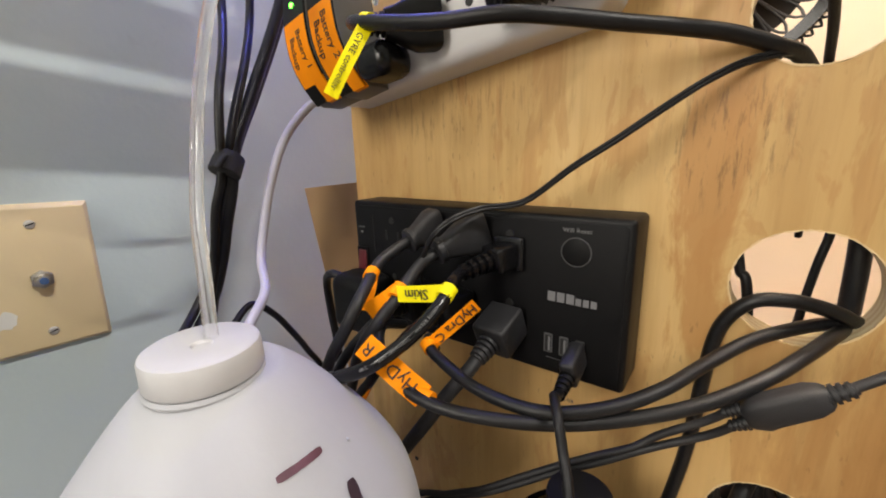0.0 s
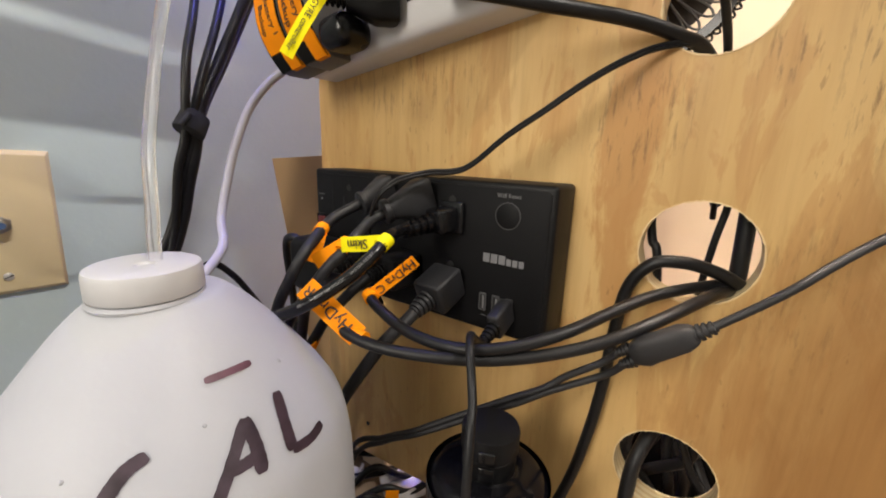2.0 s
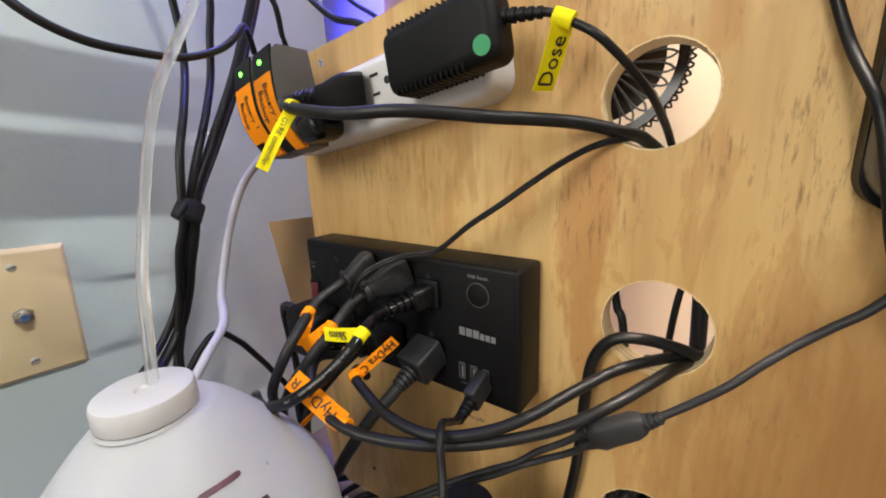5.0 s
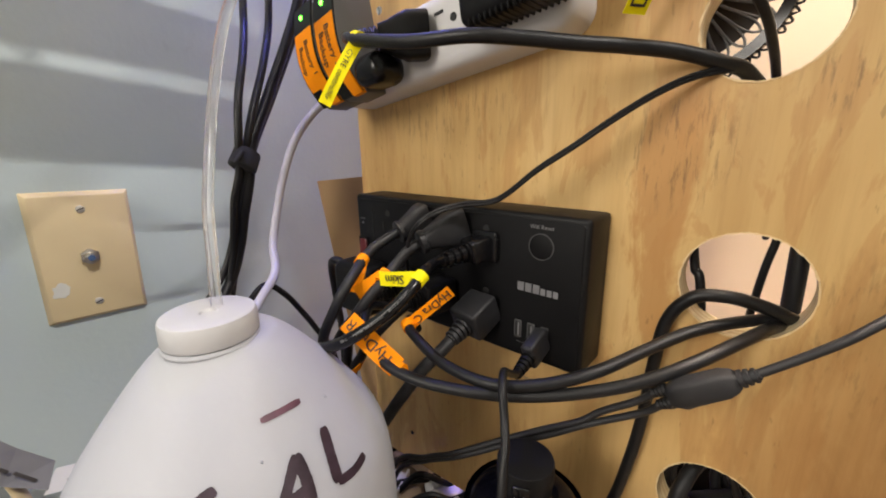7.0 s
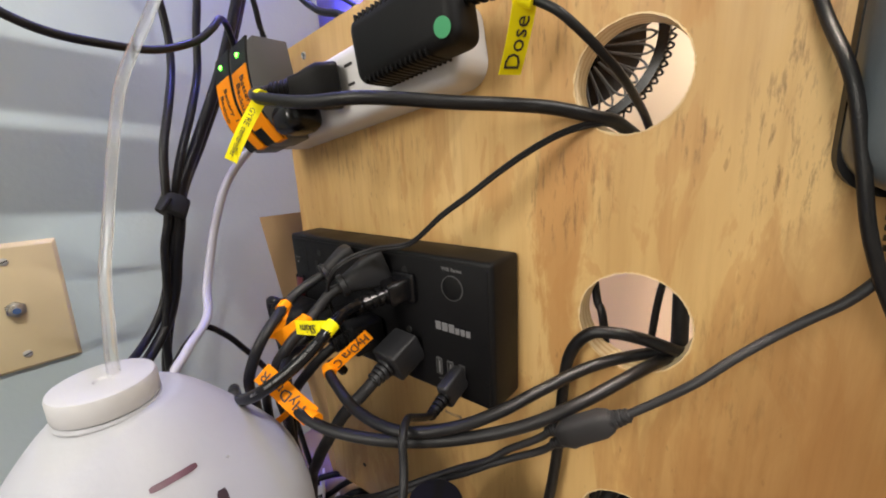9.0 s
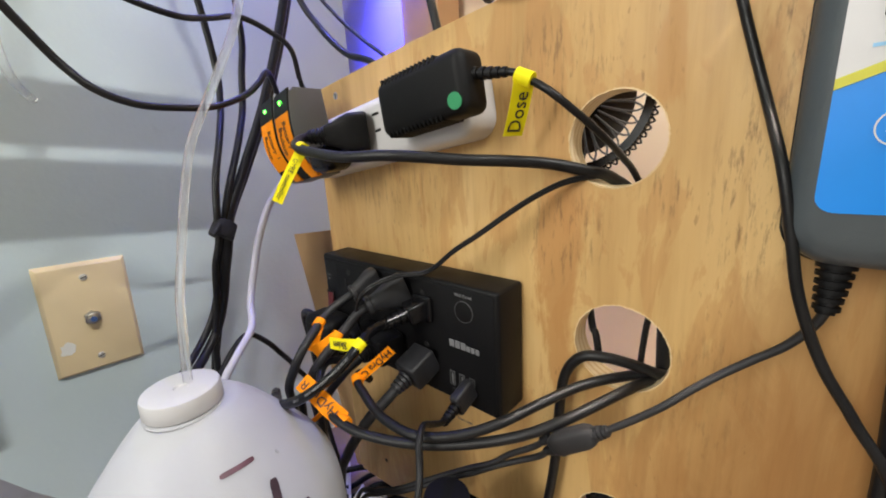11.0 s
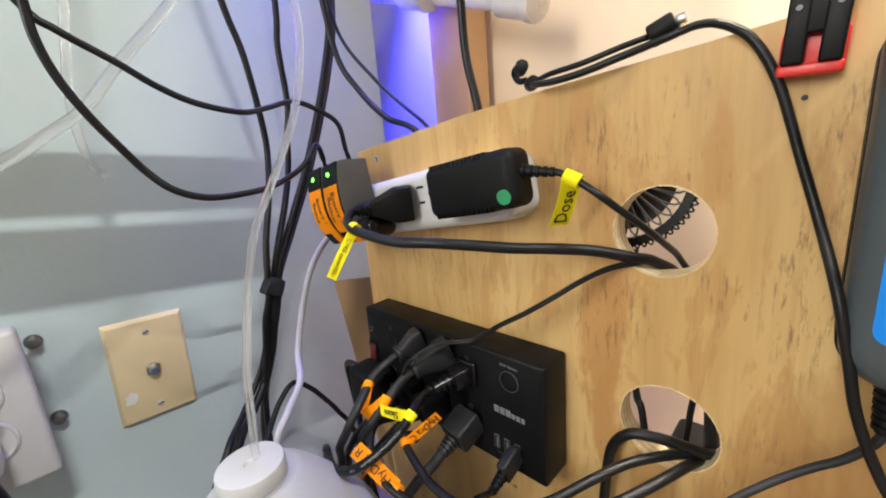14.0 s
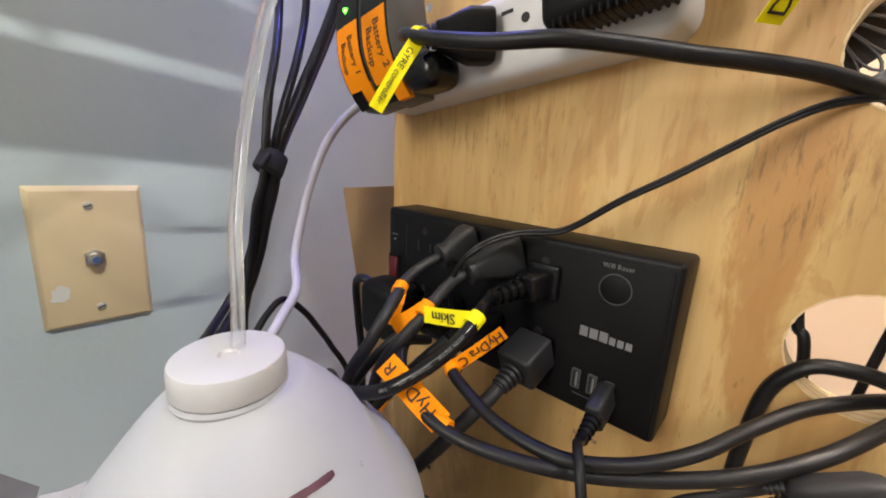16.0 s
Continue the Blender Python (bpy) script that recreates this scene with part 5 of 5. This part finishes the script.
solid(part("wood_screw", b, STEEL), "dark steel screw in the plywood corner", "screw")

# ---------------------------------------------------------------- inside the cabinet, behind the plywood
solid(part("inner_panel", span(0.30, 0.312, -0.62, 0.46, FZ, 1.0), CREAM, smooth=False), "cream-coloured inner panel of the cabinet", "panel")
solid(part("white_side_panel", span(0.290, 0.2985, 0.165, 0.44, FZ, 1.0), PANEL_WHITE, smooth=False), "white panel lit blue by the tank light", "panel")
solid(part("wood_upright", span(0.235, 0.285, 0.085, 0.160, FZ, 1.0, 0.002), TAN_WOOD), "pale wooden upright inside the cabinet", "upright")
b = bmesh.new()
fs = [b.faces.new([b.verts.new(p) for p in ((-0.008, 0.129, 0.268), (0.048, 0.040, 0.277), (0.052, 0.030, -0.07), (0.012, 0.085, -0.07), (0.003, 0.105, 0.09))])]
bmesh.ops.solidify(b, geom=fs, thickness=0.004)
solid(part("cardboard_sheet", b, TAN, smooth=False), "tan cardboard sheet leaning behind the panel", "cardboard")


def pvc():
    t = thing("pvc_pipe", "white pvc pipe run with fittings", "pipe", (0.2, 0.1, 0.6))
    for a, b in (((0.215, 0.30, 0.700), (0.200, 0.125, 0.640)), ((0.215, 0.115, 0.640), (0.200, -0.050, 0.578))):
        a, b = Vector(a), Vector(b)
        d = b - a
        part("pipe", cyl(0.0135, 0.0135, d.length, axis(a, b), 28), PVC, t)
        part("coupling", cyl(0.0200, 0.0200, 0.060, axis(b - d * 0.30, b), 28, 0.002), PVC, t)
        part("collar", cyl(0.0225, 0.0225, 0.014, axis(b - d * 0.04, b + d), 28, 0.003), PVC, t)


pvc()
cable("rear_cable", "black cable dropping behind the panel", [(0.03, -0.08, 0.62), (0.03, -0.082, 0.535), (0.03, -0.084, 0.492), (0.026, -0.097, 0.448), (0.026, -0.104, 0.40), (0.04, -0.11, 0.2)], 0.0036)
cable("rear_cable", "black cable going over the panel top", [(0.004, 0.09, 0.60), (0.008, 0.078, 0.526), (0.016, 0.056, 0.488), (0.020, 0.020, 0.456), (0.020, -0.022, 0.439), (0.03, -0.05, 0.40), (0.05, -0.08, 0.3)], 0.0032)
cable("rear_cable", "thin black cable going over the panel top", [(0.012, 0.095, 0.60), (0.018, 0.080, 0.545), (0.028, 0.045, 0.500), (0.027, 0.0, 0.465), (0.022, -0.037, 0.441), (0.03, -0.055, 0.41), (0.05, -0.08, 0.3)], 0.0019)
cable("rear_cable", "thick black cable seen through the middle hole", [(0.030, -0.2745, 0.34), (0.026, -0.2750, 0.29), (0.023, -0.2755, 0.256), (0.022, -0.2765, 0.225), (0.03, -0.28, 0.12)], 0.0045)
cable("rear_cable", "thin black cable seen through the middle hole", [(0.034, -0.272, 0.34), (0.033, -0.2695, 0.29), (0.032, -0.2660, 0.254), (0.032, -0.2620, 0.222), (0.04, -0.255, 0.12)], 0.0021)
cable("rear_cable", "black cable at the rim of the middle hole", [(0.022, -0.226, 0.34), (0.021, -0.228, 0.26), (0.020, -0.2315, 0.232), (0.018, -0.237, 0.215), (0.02, -0.25, 0.10)], 0.0026)


def fan():
    t = thing("fan", "round black fan guard with radial grille", "fan", (0.1, -0.24, 0.42))
    m = Matrix.Translation((0.048, -0.2070, 0.3850)) @ pose(0, 0, 0, 0, -84, 0) @ Matrix.Scale(0.61, 4)
    part("rim", lathe([(0.071, -0.004), (0.080, -0.004), (0.081, 0.0), (0.080, 0.006), (0.071, 0.006), (0.070, 0.0)], m, 64, ring=True), GLOSS, t)
    part("hub", cyl(0.026, 0.024, 0.006, m, 32, 0.001), MATTE, t)
    part("motor_plate", cyl(0.0600, 0.0600, 0.002, m @ Matrix.Translation((0, 0, -0.001)), 48), DUSTY, t, "dusty brown-black disc")
    loops = [m @ Vector(((0.0825 + 0.0024 * math.sin(k * 1.9)) * math.cos(k * math.pi / 110), (0.0825 + 0.0024 * math.sin(k * 1.9)) * math.sin(k * math.pi / 110), 0.0)) for k in range(220)]
    part("edge_wire", sweep(loops, 0.0007, 5, step=2), BLACK, t, "looped black wire round the rim")
    for k in range(30):
        for turn in (0.13, -0.13):
            a = 2 * math.pi * k / 30
            c, sn = math.cos(a), math.sin(a)
            part("spoke", sweep([m @ Vector((0.025 * c, 0.025 * sn, 0.003)), m @ Vector((0.059 * math.cos(a + 0.2 * turn), 0.059 * math.sin(a + 0.2 * turn), 0.003)), m @ Vector((0.073 * math.cos(a + turn), 0.073 * math.sin(a + turn), 0.003))], 0.0007, 6, step=3), CHARGER_GREY, t)


fan()
rnd = random.Random(21)
for k in range(11):
    y = -0.245 - 0.0042 * k
    x = 0.022 + rnd.uniform(0, 0.045)
    cable("rear_cable", "black cable in the tangle behind the lower hole", [(x, y + rnd.uniform(-0.01, 0.01), 0.16), (x + rnd.uniform(-0.01, 0.01), y + rnd.uniform(-0.014, 0.014), 0.115), (x + rnd.uniform(-0.01, 0.012), y + rnd.uniform(-0.02, 0.02), 0.08), (x + rnd.uniform(-0.01, 0.015), y + rnd.uniform(-0.03, 0.03), 0.03), (x, y, -0.06)], rnd.uniform(0.0026, 0.0046), CORD, group="tangled cables")
pump = thing("pump", "black plastic pump housing behind the lower hole", "pump", (0.12, -0.285, FZ))
part("housing", span(0.075, 0.16, -0.34, -0.23, FZ, 0.135, 0.006), BLACK, pump)
cable("loop_cable", "thick black cable leaving the lower hole downward", [(0.05, -0.25, 0.13), (0.02, -0.252, 0.113), (0.000, -0.2475, 0.1045), (-0.009, -0.2440, 0.088), (-0.013, -0.2435, 0.05), (-0.016, -0.245, -0.01), (-0.02, -0.25, -0.068)], 0.0045)

# ---------------------------------------------------------------- clutter on the floor by the wall and under the panel
def cable_tag():
    t = thing("cable_label", "crumpled silver label film with white printed end", "label", (-0.29, 0.12, 0.1))
    pts = [(-0.345, 0.120, 0.178), (-0.322, 0.122, 0.150), (-0.300, 0.124, 0.117), (-0.280, 0.123, 0.087), (-0.262, 0.120, 0.068)]
    w = [(0.005, 0.004, 0.009), (0.006, 0.005, 0.010), (0.007, 0.006, 0.011), (0.006, 0.004, 0.010), (0.004, 0.004, 0.008)]
    part("film", strip_of(pts, w), FOIL, t, smooth=False)
    part("white_end", strip_of([(-0.264, 0.119, 0.064), (-0.252, 0.116, 0.062), (-0.240, 0.115, 0.062)], [(0.005, 0.002, 0.0075)] * 3), PAPER, t, "white printed paper end", smooth=False)
    for k in range(5):
        q = Vector((-0.318 + 0.011 * k, 0.1165, 0.142 - 0.016 * k))
        part("print_bar", box((0.016, 0.0006, 0.0022), Matrix.Translation(q) @ pose(0, 0, 0, 0, 58, 0)), SCREEN_SEG, t)
    for k in range(3):
        q = Vector((-0.322 + 0.009 * k, 0.1125, 0.152 - 0.013 * k))
        part("red_mark", lathe([(0.0040, 0), (0.0040, 0.0003), (0.0034, 0.0003), (0.0034, 0)], on_wall(q.x, q.z, q.y), 24, ring=True), plain("red_print", (0.40, 0.06, 0.06), 0.5, relief=0), t)
    part("print_bar", box((0.010, 0.0006, 0.0012), Matrix.Translation((-0.250, 0.1125, 0.064)) @ pose(0, 0, 0, 0, -8, 0)), SCREEN_SEG, t)


cable_tag()
cable("floor_cable", "thick black cable running down past the label", [(-0.40, 0.11, 0.34), (-0.345, 0.100, 0.265), (-0.323, 0.098, 0.222), (-0.312, 0.097, 0.160), (-0.305, 0.098, 0.088), (-0.30, 0.10, 0.0), (-0.29, 0.11, -0.068)], 0.0062)
cable("floor_cable", "white cord beside the wall", [(-0.36, 0.13, 0.21), (-0.340, 0.115, 0.185), (-0.330, 0.11, 0.15), (-0.322, 0.11, 0.10), (-0.30, 0.11, 0.03), (-0.27, 0.11, -0.068)], 0.0055, GREYW)
cable("floor_cable", "ivory cord beside the wall", [(-0.335, 0.14, 0.17), (-0.315, 0.135, 0.135), (-0.297, 0.132, 0.105), (-0.282, 0.13, 0.07), (-0.276, 0.13, 0.0), (-0.27, 0.13, -0.07)], 0.0042, IVORY_CORD)
t = thing("jug", "second milky white plastic jug beside the first", "jug", (-0.345, -0.03, FZ))
part("body", lathe([(p.x, p.y) for p in curve_points([(0.066, FZ, 0), (0.068, FZ + 0.004, 0), (0.068, 0.115, 0), (0.066, 0.135, 0), (0.056, 0.157, 0), (0.040, 0.178, 0), (0.026, 0.190, 0), (0.020, 0.193, 0)], 4)], Matrix.Translation((-0.345, -0.03, 0)), 72), JUG, t)
part("cap", lathe([(0.0205, 0.193), (0.0212, 0.194), (0.0212, 0.206), (0.0195, 0.208)], Matrix.Translation((-0.345, -0.03, 0)), 48), CAPW, t)
solid(part("wooden_foot", span(0.0178, 0.050, -0.004, 0.030, FZ, 0.02, 0.001), CREAM), "cream wooden foot behind the plywood", "foot")
rnd = random.Random(5)
for k in range(7):
    x, y = -0.045 + rnd.uniform(-0.02, 0.03), 0.065 - 0.020 * k
    cable("floor_cable", "black cord in the tangle on the floor", [(x - 0.03, y + 0.05, FZ + 0.006), (x, y + 0.02, FZ + rnd.uniform(0.008, 0.03)), (x + 0.02, y, FZ + rnd.uniform(0.01, 0.04)), (x + 0.05, y - 0.02, FZ + rnd.uniform(0.008, 0.03)), (x + 0.10, y - 0.05, FZ + 0.006)], rnd.uniform(0.0024, 0.0042), CORD, group="tangled cables")


def offcut(x, y, a, w, tilt):
    """A white plastic tray lying in the tangle: a base with two low walls."""
    t = thing("plastic_tray", "white plastic tray piece lying among the cords", "tray", (x, y, FZ), "white pieces")
    m = Matrix.Translation((x, y, FZ + 0.010)) @ pose(0, 0, 0, tilt, -6, a)
    part("base", box((w, 0.034, 0.004), m, 0.0012), WHITE, t)
    for q in (-1, 1):
        part("rim", box((w, 0.003, 0.012), m @ Matrix.Translation((0, q * 0.0165, 0.005)), 0.001), WHITE, t)


for x, y, a, w, tilt in ((-0.035, 0.015, 20, 0.062, 8), (0.015, -0.045, -30, 0.055, -6), (-0.030, 0.075, 55, 0.060, 5), (-0.060, -0.035, 10, 0.05, 10)):
    offcut(x, y, a, w, tilt)
t = thing("cable_tag", "orange paper cable tag with handwriting near the floor", "tag", (-0.02, -0.045, FZ))
part("paper", strip_of([(-0.018, -0.050, -0.040), (-0.022, -0.052, -0.056), (-0.027, -0.053, -0.073)], [(0.004, -0.005, 0)] * 3), ORANGE, t, smooth=False)
part("ink_bar", box((0.0015, 0.0055, 0.0030), Matrix.Translation((-0.0235, -0.0545, -0.057)) @ pose(0, 0, 0, 0, 0, -38)), INK, t)
led = part("indicator_light", cyl(0.0011, 0.0009, 0.0008, on_ply(-0.2560, 0.1045, 0.070), 12), LED, pump, "lit green indicator")
